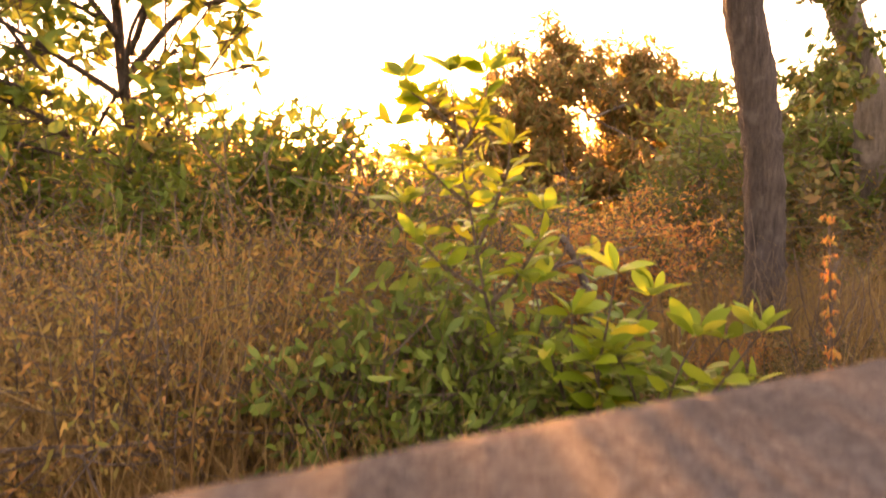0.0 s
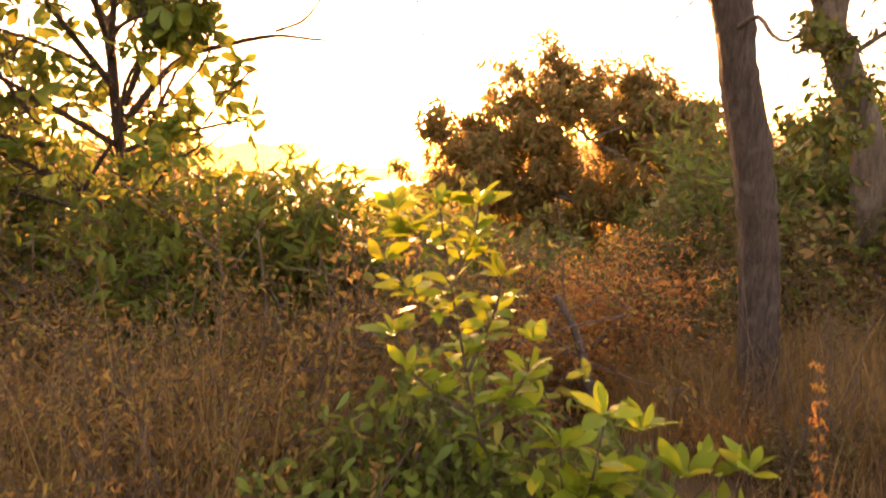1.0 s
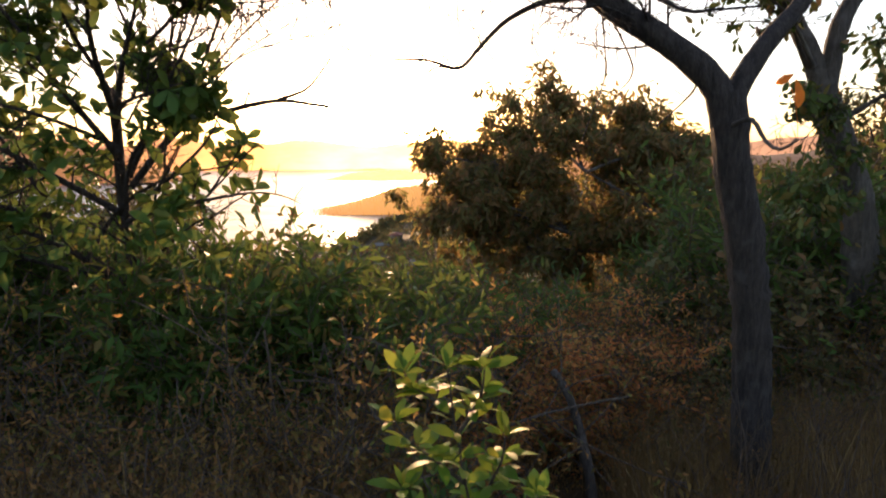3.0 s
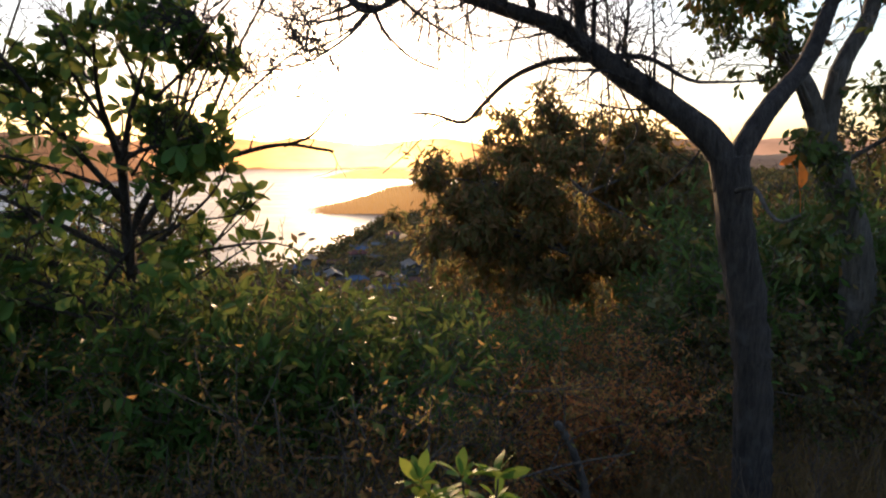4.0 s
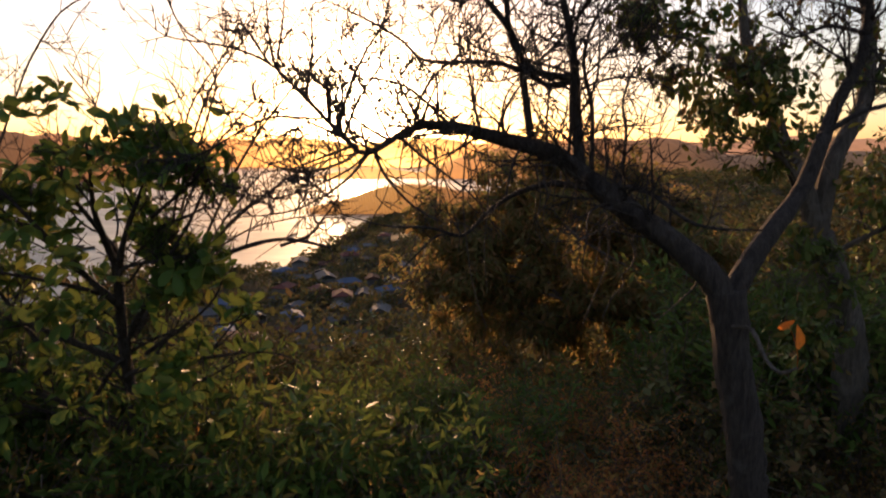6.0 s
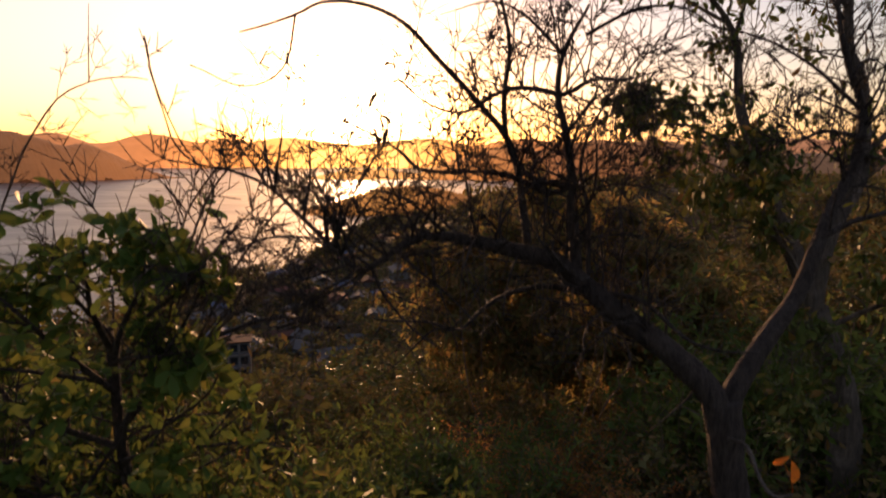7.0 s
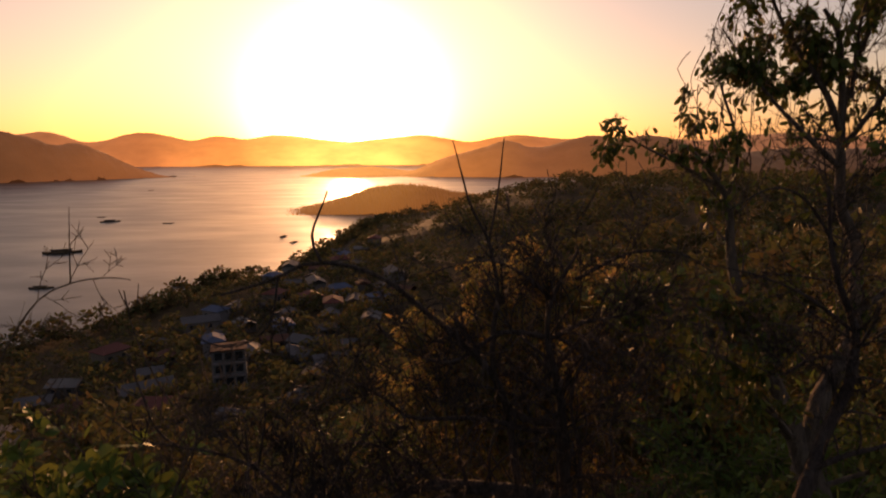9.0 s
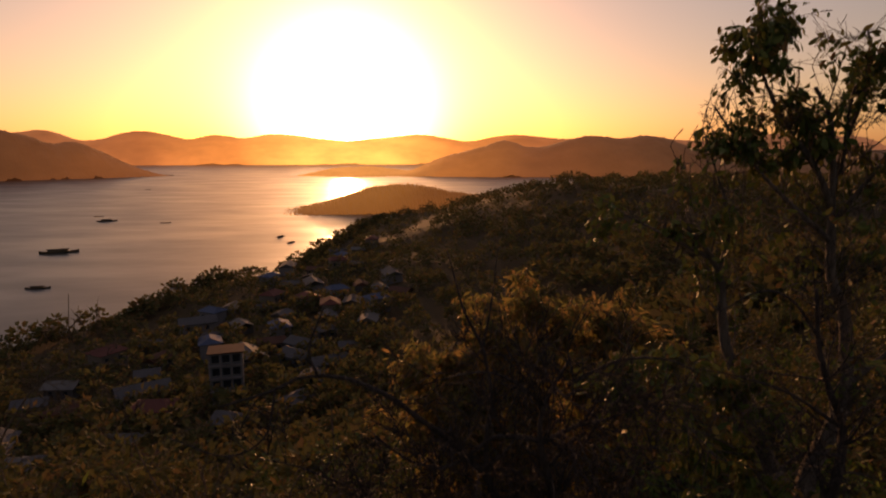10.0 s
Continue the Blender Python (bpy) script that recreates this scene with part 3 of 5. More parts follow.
    branches += [
        ([(1.02, 5.5, 4.83), (0.7, 5.4, 5.1), (0.4, 5.3, 5.2), (0.0, 5.3, 5.1)], 0.018, 0.004, 9, 0.5, 2),
        ([(1.19, 5.5, 5.0), (1.6, 5.5, 5.2), (2.0, 5.5, 5.2), (2.4, 5.6, 5.0)], 0.018, 0.004, 9, 0.5, 2),
        ([(1.3, 5.6, 4.5), (0.9, 5.7, 4.0), (0.5, 5.8, 3.8), (0.0, 5.8, 3.9)], 0.018, 0.004, 12, 0.6, 3),
        ([(3.77, 5.8, 4.42), (3.2, 5.7, 4.8), (2.7, 5.6, 5.0), (2.2, 5.6, 5.1)], 0.02, 0.004, 9, 0.55, 2),
        ([(3.5, 5.8, 5.2), (3.2, 5.8, 5.6), (2.9, 5.8, 5.7), (2.5, 5.8, 5.5)], 0.018, 0.004, 8, 0.5, 2),
        ([(0.06, 5.3, 3.40), (-0.3, 5.3, 3.7), (-0.7, 5.3, 3.75), (-1.1, 5.3, 3.55)], 0.016, 0.004, 16, 0.6, 2),
    ]
    for pts, r0, r1, twigs, length, level in branches:
        bare = max(sum(q[2] < 5.0 for q in pts) / len(pts), 0.2)      # the topmost shoots stay clean
        piece("branch", [(pts, r0, r1, dict(twigs=int(twigs * bare * 1.1), length=length, level=min(level, 2), kids=4, sides=7, up=0.45, start=0.08, stop=bare, lift=0.0, least=0.0052))])
    # hanging bare creepers
    b = Buf()
    for _ in range(20):
        u = rng.uniform(0, 1)
        p = np.array((1.6 - 2.6 * u, 5.45 - 0.3 * u, 3.0 + 0.4 * u)) - at
        p[2] -= 0.03
        l, sway = rng.uniform(0.25, 0.9), rng.uniform(-0.25, 0.25)
        tube(b, smooth_path([p, p + (sway * 0.3, 0, -l * 0.4), p + (sway * 0.1, 0.03, -l * 0.75), p + (sway, 0.05, -l)], 0.08), 0.0075, 0.004, 4)
    for r, path in ((0.009, ((1.39, 5.45, 2.80), (1.42, 5.45, 2.55), (1.44, 5.45, 2.29), (1.38, 5.45, 2.05), (1.31, 5.45, 1.87), (1.24, 5.45, 1.66))),
                    (0.011, ((1.40, 5.4, 2.80), (1.55, 5.4, 2.55), (1.66, 5.4, 2.3), (1.60, 5.4, 2.17), (1.55, 5.4, 2.13), (1.57, 5.4, 2.05), (1.47, 5.4, 1.92), (1.40, 5.4, 1.75))),
                    (0.008, ((0.20, 5.2, 3.36), (0.17, 5.2, 2.8), (0.22, 5.2, 2.3), (0.27, 5.2, 2.03), (0.37, 5.2, 1.72))),
                    (0.006, ((0.36, 5.25, 3.3), (0.38, 5.25, 2.9), (0.35, 5.25, 2.4), (0.38, 5.25, 2.0))),
                    (0.007, ((1.14, 5.4, 2.98), (1.09, 5.4, 2.73), (1.0, 5.4, 2.5), (0.96, 5.4, 2.3))),
                    (0.006, ((0.95, 5.45, 3.1), (0.9, 5.4, 2.8), (0.82, 5.4, 2.65), (0.84, 5.4, 2.45)))):
        tube(b, smooth_path([np.array(q) - at for q in path], 0.05), r, r * 0.5, 5, rng, 0.06)
    part("creeper", b, TWIG, t, "thin dry hanging creepers")
    piece("branch", [([(2.1, 5.08, 2.2), (2.05, 5.1, 2.08), (1.9, 5.1, 1.93), (1.73, 5.1, 1.79)], 0.012, 0.004, dict(twigs=4, length=0.2, level=0, sides=5))])
    piece("side_shoot", [([(2.29, 4.93, 1.80), (2.34, 4.7, 1.84), (2.35, 4.5, 1.68), (2.39, 4.38, 1.62), (2.46, 4.3, 1.69)], 0.022, 0.010, dict(sides=7))], PALE)
    b = Buf()
    for p, d, s in (((2.28, 4.08, 2.09), (-0.75, 0.05, -0.45), 0.12), ((2.29, 4.08, 2.06), (0.25, 0.05, -0.8), 0.19)):
        d = unit(np.array(d))
        side = unit(np.cross(d, (0.25, -1.0, 0.15)))
        v = BROAD[0]
        b.add(np.array(p) - at + s * (v[:, :1] * side + v[:, 1:2] * d + 1.5 * v[:, 2:] * np.cross(side, d)), BROAD[1])
    tube(b, smooth_path([np.array(q) - at for q in ((2.46, 4.3, 1.69), (2.36, 4.15, 1.82), (2.27, 4.07, 1.98), (2.19, 4.05, 2.10))], 0.05), 0.0022, 0.0015, 4)
    part("withered_leaf", b, ORANGE, t, "glowing orange withered leaves")
    return t


def hanging_vines():
    rng = np.random.default_rng(17)
    t = thing("hanging_vine", "curtain of thin dry vines hanging from the leafy crown", "vine", (4.6, 7.8, 6.0))
    b = Buf()
    for _ in range(70):
        x, y = rng.uniform(-1.6, 0.9), rng.uniform(-0.25, 0.3)
        z, l = rng.uniform(-0.6, 2.0) - 0.35 * abs(x + 0.2), rng.uniform(0.5, 1.6)
        w = rng.normal(0, 0.09, (4, 2))
        tube(b, smooth_path([(x, y, z), (x + w[0, 0], y + w[0, 1], z - l * 0.3), (x + w[1, 0], y + w[1, 1], z - l * 0.65), (x + w[2, 0], y + w[2, 1], z - l)], 0.1), 0.006, 0.003, 4)
    part("strand", b, TWIG, t)
    return t
hanging_vines()


def rosettes(buf, tips, kind, per, size, rng, flat):
    """Whorls of leaves opening outward from each twig's end."""
    P, D = [], []
    for p, d in tips:
        side = unit(np.cross(d, rng.normal(0, 1, 3)))
        other = np.cross(d, side)
        n = per + int(rng.integers(-2, 3))
        for k in range(max(n, 3)):
            a = k * 2.4 + rng.uniform(-0.3, 0.3)
            P.append(p - d * rng.uniform(0, 0.06))
            D.append(side * math.cos(a) + other * math.sin(a) + d * rng.uniform(0.1, 0.9) + (0, 0, -0.15))
    leaves(buf, kind, P, D, size, rng, flat)


def leafy_tree(name, label, base, stems, mat, seed, kind, size, per, bark=BARK, droop=0.0, flat=0.6, spread=0.12, whorl=False, group="", gaps=0.0):
    """stems: (points, r0, r1, twigs, length, level, leaves: 0 none, 1 in patches, 2 on every twig)."""
    rng = np.random.default_rng(seed)
    t = thing(name, label, "tree", base, group)
    at = np.array(base)
    crown, pool, kept = Buf(), [], []
    for k, (points, r0, r1, twigs, length, level, leafy) in enumerate(stems):
        b, tips = Buf(), []
        limb(b, tips, rng, [np.array(q) - at for q in points], r0, r1, twigs, length, level, 4, 12 if r0 > 0.09 else 7, up=0.4, start=0.25)
        part("trunk" if k == 0 else "branch", b, bark, t)
        if leafy == 2:
            kept += tips
        elif leafy:
            pool += tips
    if gaps:
        pool = kept + [q for q in pool if noise.noise(Vector(q[0]) * 1.7 + Vector((seed, 0, 0))) > gaps]
    if pool:
        if whorl:
            rosettes(crown, pool, kind, per, size, rng, flat)
        else:
            clothe(crown, pool, kind, per, size, rng, spread, droop, flat)
        part("crown", crown, mat, t)
    return t


forked_tree()

G = lambda x, y: float(ground_z(x, y)) - 0.08
leafy_tree("pale_trunked_tree", "tall pale-barked tree with thin leafy crown and hanging vines", (5.3, 7.5, G(5.3, 7.5)), [
    ([(5.3, 7.5, -2.3), (5.27, 7.5, -0.9), (5.22, 7.5, 0.17), (5.12, 7.5, 0.99), (4.82, 7.5, 1.75), (4.62, 7.5, 2.2)], 0.24, 0.17, 0, 0, 0, 0),
    ([(4.66, 7.5, 2.1), (4.42, 7.55, 2.75), (4.2, 7.7, 3.3), (4.0, 7.8, 3.9), (3.79, 7.9, 4.46), (3.7, 7.9, 4.9), (3.64, 7.9, 5.35), (3.46, 7.9, 5.7), (3.1, 7.9, 6.07)], 0.13, 0.02, 22, 0.8, 2, 1),
    ([(4.6, 7.5, 2.15), (4.7, 7.5, 3.03), (5.06, 7.6, 3.69), (5.2, 7.75, 4.2), (5.22, 7.9, 4.88), (5.0, 7.9, 5.35), (4.93, 7.9, 6.01), (4.85, 7.9, 6.83), (4.75, 7.9, 7.3), (4.55, 7.9, 7.6)], 0.12, 0.02, 30, 0.9, 2, 1),
    ([(4.93, 7.9, 6.2), (4.6, 7.8, 6.7), (4.2, 7.9, 7.3), (3.85, 7.8, 7.8), (3.6, 7.7, 8.2)], 0.045, 0.01, 20, 0.6, 2, 1),
    ([(4.9, 7.9, 6.4), (5.1, 8.0, 7.0), (5.3, 8.0, 7.6), (5.4, 8.0, 8.1)], 0.04, 0.01, 14, 0.6, 2, 1),
    ([(4.95, 7.9, 5.8), (4.3, 7.8, 6.3), (3.8, 7.8, 6.8), (3.4, 7.9, 7.4)], 0.04, 0.01, 12, 0.5, 2, 1),
    ([(3.6, 7.9, 5.4), (3.7, 7.9, 6.0), (3.5, 7.9, 6.6), (3.3, 7.9, 7.1)], 0.03, 0.008, 8, 0.5, 2, 1),
    ([(3.5, 7.9, 5.6), (2.9, 7.9, 5.9), (2.5, 7.9, 6.1), (2.2, 7.9, 6.3)], 0.025, 0.006, 9, 0.45, 2, 1),
    ([(4.5, 7.5, 2.5), (4.0, 7.2, 3.0), (3.5, 7.0, 3.3), (3.0, 7.0, 3.35)], 0.03, 0.006, 12, 0.5, 2, 1),
    ([(4.25, 7.65, 3.2), (3.7, 7.5, 3.9), (3.1, 7.5, 4.2), (2.6, 7.5, 4.3)], 0.03, 0.006, 14, 0.6, 2, 1),
    ([(4.7, 7.5, 1.9), (5.2, 7.2, 2.3), (5.6, 7.0, 2.5), (6.0, 7.0, 2.9)], 0.04, 0.006, 14, 0.6, 2, 1),
    ([(4.75, 7.5, 1.8), (4.4, 7.1, 1.9), (4.1, 6.9, 2.0), (3.8, 6.8, 2.2)], 0.03, 0.006, 12, 0.45, 2, 1),
    ([(5.15, 7.7, 4.0), (5.6, 7.6, 4.5), (6.0, 7.6, 4.8), (6.4, 7.7, 5.3)], 0.04, 0.006, 14, 0.6, 2, 1),
    ([(5.1, 7.5, 1.0), (4.7, 7.2, 1.2), (4.3, 7.0, 1.0), (4.0, 7.0, 1.0)], 0.02, 0.006, 12, 0.45, 2, 1),
    ([(4.35, 7.5, 2.6), (3.6, 7.0, 3.5), (3.0, 6.8, 3.9), (2.5, 6.7, 4.0)], 0.03, 0.006, 14, 0.5, 2, 1),
    ([(4.0, 7.8, 3.9), (3.0, 7.2, 4.3), (2.4, 6.7, 4.35), (1.8, 6.5, 4.3)], 0.03, 0.006, 16, 0.5, 2, 1),
    ([(4.95, 7.9, 6.0), (5.3, 7.7, 6.7), (5.5, 7.6, 7.2), (5.9, 7.6, 7.7)], 0.035, 0.008, 14, 0.6, 2, 1),
    ([(5.0, 7.9, 6.6), (4.9, 7.7, 7.5), (5.0, 7.6, 7.9), (4.9, 7.6, 8.2)], 0.03, 0.008, 12, 0.55, 2, 1),
], DARKLEAF, 21, BROAD, 0.12, 4, PALE, 1.2, 0.1, 0.13, gaps=0.09)

leafy_tree("broadleaf_tree", "broad-leaved green tree with dark leathery leaves", (-3.3, 6.5, G(-3.3, 6.5)), [
    ([(-3.25, 6.5, -2.2), (-3.22, 6.5, -0.6), (-3.24, 6.5, 0.5), (-3.29, 6.5, 1.25), (-3.3, 6.5, 1.9), (-3.33, 6.5, 2.3)], 0.085, 0.05, 8, 0.7, 1, 1),
    ([(-3.27, 6.5, 1.2), (-2.78, 6.8, 1.88), (-2.28, 7.0, 2.1), (-1.81, 7.13, 2.22), (-1.42, 7.1, 2.18), (-1.2, 7.0, 2.14)], 0.045, 0.016, 5, 0.5, 1, 0),
    ([(-3.7, 6.4, 0.5), (-3.26, 6.4, 1.09), (-2.67, 6.3, 1.4), (-2.06, 6.2, 1.5), (-1.73, 6.05, 1.7)], 0.025, 0.006, 4, 0.35, 0, 1),
    ([(-3.3, 6.5, 1.9), (-2.95, 6.0, 2.4), (-2.6, 5.6, 2.8), (-2.4, 5.4, 3.1)], 0.04, 0.01, 9, 0.55, 1, 1),
    ([(-3.33, 6.5, 2.1), (-3.2, 6.0, 2.6), (-3.0, 5.6, 3.0), (-2.9, 5.4, 3.25)], 0.04, 0.01, 11, 0.55, 1, 1),
    ([(-3.3, 6.5, 1.6), (-3.5, 6.0, 2.2), (-3.6, 5.6, 2.7), (-3.75, 5.4, 3.05)], 0.04, 0.01, 13, 0.6, 1, 1),
    ([(-3.3, 6.5, 1.0), (-3.9, 6.1, 1.5), (-4.4, 5.8, 1.9), (-4.8, 5.6, 2.3)], 0.04, 0.01, 13, 0.7, 1, 1),
    ([(-3.28, 6.5, 0.9), (-3.0, 6.1, 1.5), (-2.7, 5.9, 1.85), (-2.5, 5.8, 2.1)], 0.03, 0.01, 9, 0.5, 1, 1),
    ([(-3.25, 6.5, 0.2), (-3.8, 6.2, 0.7), (-4.3, 6.0, 1.0), (-4.8, 5.9, 1.3)], 0.03, 0.01, 14, 0.6, 1, 1),
    ([(-3.22, 6.5, 0.0), (-2.9, 6.2, 0.5), (-2.6, 6.1, 0.8), (-2.3, 6.1, 1.0)], 0.025, 0.01, 9, 0.5, 1, 1),
    ([(-3.1, 6.3, 1.4), (-2.6, 5.95, 2.1), (-2.25, 5.8, 2.6), (-2.05, 5.7, 2.95)], 0.03, 0.01, 8, 0.45, 1, 1),
    ([(-3.0, 6.35, 1.15), (-2.5, 6.15, 1.5), (-2.2, 6.05, 1.75), (-2.05, 6.0, 2.0)], 0.025, 0.008, 7, 0.4, 0, 1),
    ([(-3.27, 6.45, 0.85), (-3.09, 6.3, 0.98), (-2.5, 6.2, 1.12), (-1.84, 6.1, 1.22), (-1.5, 6.05, 1.2), (-1.3, 6.0, 1.12)], 0.032, 0.004, 12, 0.4, 1, 0),
    ([(-1.7, 6.8, 2.19), (-1.4, 6.8, 2.3), (-1.22, 6.8, 2.5), (-1.08, 6.8, 2.69)], 0.020, 0.009, 5, 0.4, 1, 0),
    ([(-2.3, 6.2, 1.2), (-1.95, 6.05, 1.5), (-1.75, 6.0, 1.68)], 0.01, 0.005, 1, 0.15, 0, 1),
    ([(-3.3, 6.5, 1.9), (-3.0, 6.1, 2.1), (-2.6, 5.9, 2.2), (-2.2, 5.8, 2.3)], 0.03, 0.008, 10, 0.5, 1, 1),
    ([(-3.3, 6.5, 1.7), (-3.7, 6.1, 1.95), (-4.1, 5.9, 2.1), (-4.5, 5.8, 2.2)], 0.03, 0.008, 12, 0.6, 1, 1),
    ([(-3.3, 6.5, 2.2), (-3.4, 6.0, 2.8), (-3.3, 5.7, 3.1), (-3.35, 5.6, 3.3)], 0.03, 0.008, 9, 0.5, 1, 1),
    ([(-2.95, 6.2, 2.2), (-2.6, 6.0, 2.5), (-2.3, 5.9, 2.6), (-2.05, 5.9, 2.75)], 0.02, 0.008, 9, 0.4, 1, 1),
    ([(-3.1, 6.4, 1.5), (-2.7, 6.1, 1.9), (-2.3, 6.0, 2.15), (-2.05, 6.0, 2.3)], 0.02, 0.008, 10, 0.4, 1, 1),
    ([(-2.9, 6.3, 1.1), (-2.7, 6.1, 1.35), (-2.55, 6.0, 1.5), (-2.45, 6.0, 1.68)], 0.015, 0.006, 6, 0.35, 0, 1),
    ([(-2.6, 5.8, 2.6), (-2.2, 5.7, 2.9), (-2.0, 5.6, 3.1), (-1.9, 5.6, 3.2)], 0.02, 0.006, 8, 0.35, 1, 1),
    ([(-3.8, 6.2, 1.0), (-4.4, 5.9, 1.2), (-5.0, 5.8, 1.6), (-5.4, 5.8, 2.1)], 0.03, 0.008, 14, 0.7, 1, 1),
    ([(-2.3, 6.2, 1.2), (-2.0, 6.1, 1.55), (-1.82, 6.0, 1.76)], 0.012, 0.005, 3, 0.16, 0, 2),
    ([(-2.4, 6.2, 0.9), (-2.0, 6.1, 1.15), (-1.75, 6.0, 1.28)], 0.012, 0.005, 3, 0.18, 0, 2),
    ([(-3.1, 6.3, 1.9), (-2.7, 6.0, 2.25), (-2.35, 5.9, 2.5)], 0.014, 0.006, 6, 0.3, 0, 2),
    ([(-3.5, 6.2, 2.1), (-3.9, 5.9, 2.6), (-4.2, 5.8, 3.0)], 0.018, 0.006, 9, 0.4, 0, 2),
    ([(-3.8, 6.3, 0.6), (-4.4, 6.2, 1.1), (-4.9, 6.2, 1.5), (-5.3, 6.3, 1.9)], 0.03, 0.008, 14, 0.6, 1, 1),
    ([(-3.9, 6.2, 1.2), (-4.3, 6.3, 1.7), (-4.6, 6.4, 2.1), (-4.8, 6.5, 2.5)], 0.03, 0.008, 14, 0.6, 1, 1),
    ([(-3.3, 6.5, 0.3), (-3.9, 6.5, 0.4), (-4.6, 6.5, 0.6), (-5.3, 6.5, 0.9)], 0.03, 0.008, 14, 0.6, 1, 1),
], GREEN, 31, BROAD, 0.185, 6, BARK, 0.1, 0.35, 0.10, True, gaps=0.02)

leafy_tree("drooping_tree", "spreading tree with drooping half-wilted leaves", (6.9, 12.6, G(6.9, 12.6)), [
    ([(6.9, 12.6, -3.2), (6.44, 13.0, -1.19), (5.46, 14.0, -0.57), (4.44, 15.0, -0.2), (3.15, 15.5, 0.3), (2.06, 16.0, 0.97), (1.2, 15.8, 1.5)], 0.16, 0.03, 26, 1.3, 2, 1),
    ([(6.4, 13.2, -1.2), (5.6, 14.2, 0.1), (4.9, 15.0, 0.9), (4.2, 15.6, 1.8), (3.5, 16, 2.6), (3.1, 16, 3.1)], 0.10, 0.02, 22, 1.1, 2, 1),
    ([(3.15, 15.5, 0.3), (2.2, 15.6, 1.4), (1.7, 15.7, 2.2), (1.4, 15.7, 2.7)], 0.06, 0.02, 16, 0.9, 2, 1),
    ([(4.4, 15.0, -0.2), (2.5, 15.0, 0.0), (1.0, 15.0, 0.5), (0.0, 15.0, 1.0)], 0.05, 0.02, 18, 1.0, 2, 1),
    ([(5.4, 14.4, 0.2), (5.5, 15.4, 1.2), (5.4, 16, 2.0), (5.3, 16, 2.5)], 0.06, 0.02, 16, 0.9, 2, 1),
    ([(2.06, 16.0, 0.97), (1.2, 15.5, 1.3), (0.4, 15.0, 1.5), (-0.1, 15.0, 1.2)], 0.04, 0.015, 20, 0.8, 2, 1),
    ([(3.15, 15.5, 0.3), (3.6, 14.8, -0.4), (2.8, 14.3, -0.9), (1.6, 14.2, -0.8)], 0.04, 0.015, 22, 0.9, 2, 1),
    ([(6.3, 13.2, -0.9), (6.5, 14.4, 0.4), (6.4, 15.2, 1.4), (6.3, 15.5, 2.0)], 0.06, 0.02, 16, 0.9, 2, 1),
    ([(3.6, 15.4, 1.2), (3.3, 15.6, 2.2), (3.0, 15.7, 2.9), (2.9, 15.7, 3.3)], 0.05, 0.015, 14, 0.7, 2, 1),
    ([(5.0, 14.8, 0.8), (4.9, 15.4, 1.8), (4.85, 15.7, 2.6)], 0.05, 0.015, 12, 0.7, 2, 1),
    ([(6.9, 12.7, -1.6), (6.24, 13.0, -1.03), (4.68, 13.5, -0.6), (2.89, 14.0, -0.14), (1.1, 14.5, 0.49), (0.3, 14.6, 0.8)], 0.10, 0.012, 26, 0.8, 1, 1),
    ([(6.6, 12.9, -1.3), (5.9, 13.4, -0.3), (4.6, 13.8, 0.5), (3.4, 14.2, 1.2)], 0.07, 0.012, 8, 0.7, 1, 0),
    ([(2.0, 14.3, 0.2), (0.9, 14.6, 0.1), (0.0, 14.8, 0.0), (-0.7, 15.0, 0.1)], 0.035, 0.01, 18, 0.7, 2, 1),
    ([(6.3, 13.2, -0.9), (6.2, 14.2, 0.6), (6.0, 15.0, 1.6), (5.9, 15.2, 2.0)], 0.05, 0.015, 14, 0.7, 2, 1),
    ([(5.0, 14.5, 0.4), (4.2, 15.0, 1.3), (3.9, 15.4, 2.2), (3.8, 15.6, 2.9)], 0.05, 0.015, 14, 0.7, 2, 1),
    ([(3.4, 14.2, 1.2), (2.8, 14.6, 1.8), (2.3, 15.0, 2.3), (2.1, 15.2, 2.6)], 0.04, 0.012, 14, 0.7, 2, 1),
    ([(3.4, 14.2, 1.2), (4.2, 14.3, 1.5), (4.9, 14.5, 1.6), (5.6, 14.7, 1.5)], 0.04, 0.012, 14, 0.7, 2, 1),
    ([(2.9, 14.0, -0.1), (2.4, 14.2, 0.6), (1.9, 14.4, 1.1), (1.2, 14.6, 1.5)], 0.04, 0.012, 14, 0.7, 2, 1),
    ([(6.6, 13.0, -1.4), (5.2, 13.6, -0.9), (3.6, 13.8, -0.6), (2.0, 13.9, -0.5)], 0.05, 0.012, 24, 0.9, 2, 1),
    ([(4.4, 14.6, -0.2), (3.0, 14.4, -0.5), (1.6, 14.5, -0.4), (0.4, 14.6, -0.3)], 0.04, 0.012, 24, 0.9, 2, 1),
    ([(6.5, 13.1, -1.0), (5.6, 13.4, -0.2), (4.9, 13.6, 0.3), (4.2, 13.7, 0.4)], 0.04, 0.012, 20, 0.9, 2, 1),
    ([(6.7, 12.9, -1.4), (6.6, 13.2, -0.4), (6.3, 13.5, 0.4), (6.0, 13.7, 0.9)], 0.04, 0.012, 20, 0.9, 2, 1),
    ([(3.0, 14.2, -0.1), (2.0, 14.2, 0.3), (1.2, 14.3, 0.5), (0.6, 14.4, 0.5)], 0.03, 0.01, 18, 0.8, 2, 1),
], DROOP, 41, OVAL, 0.23, 5, PALE, 1.1, 0.15, 0.20, gaps=-0.3)


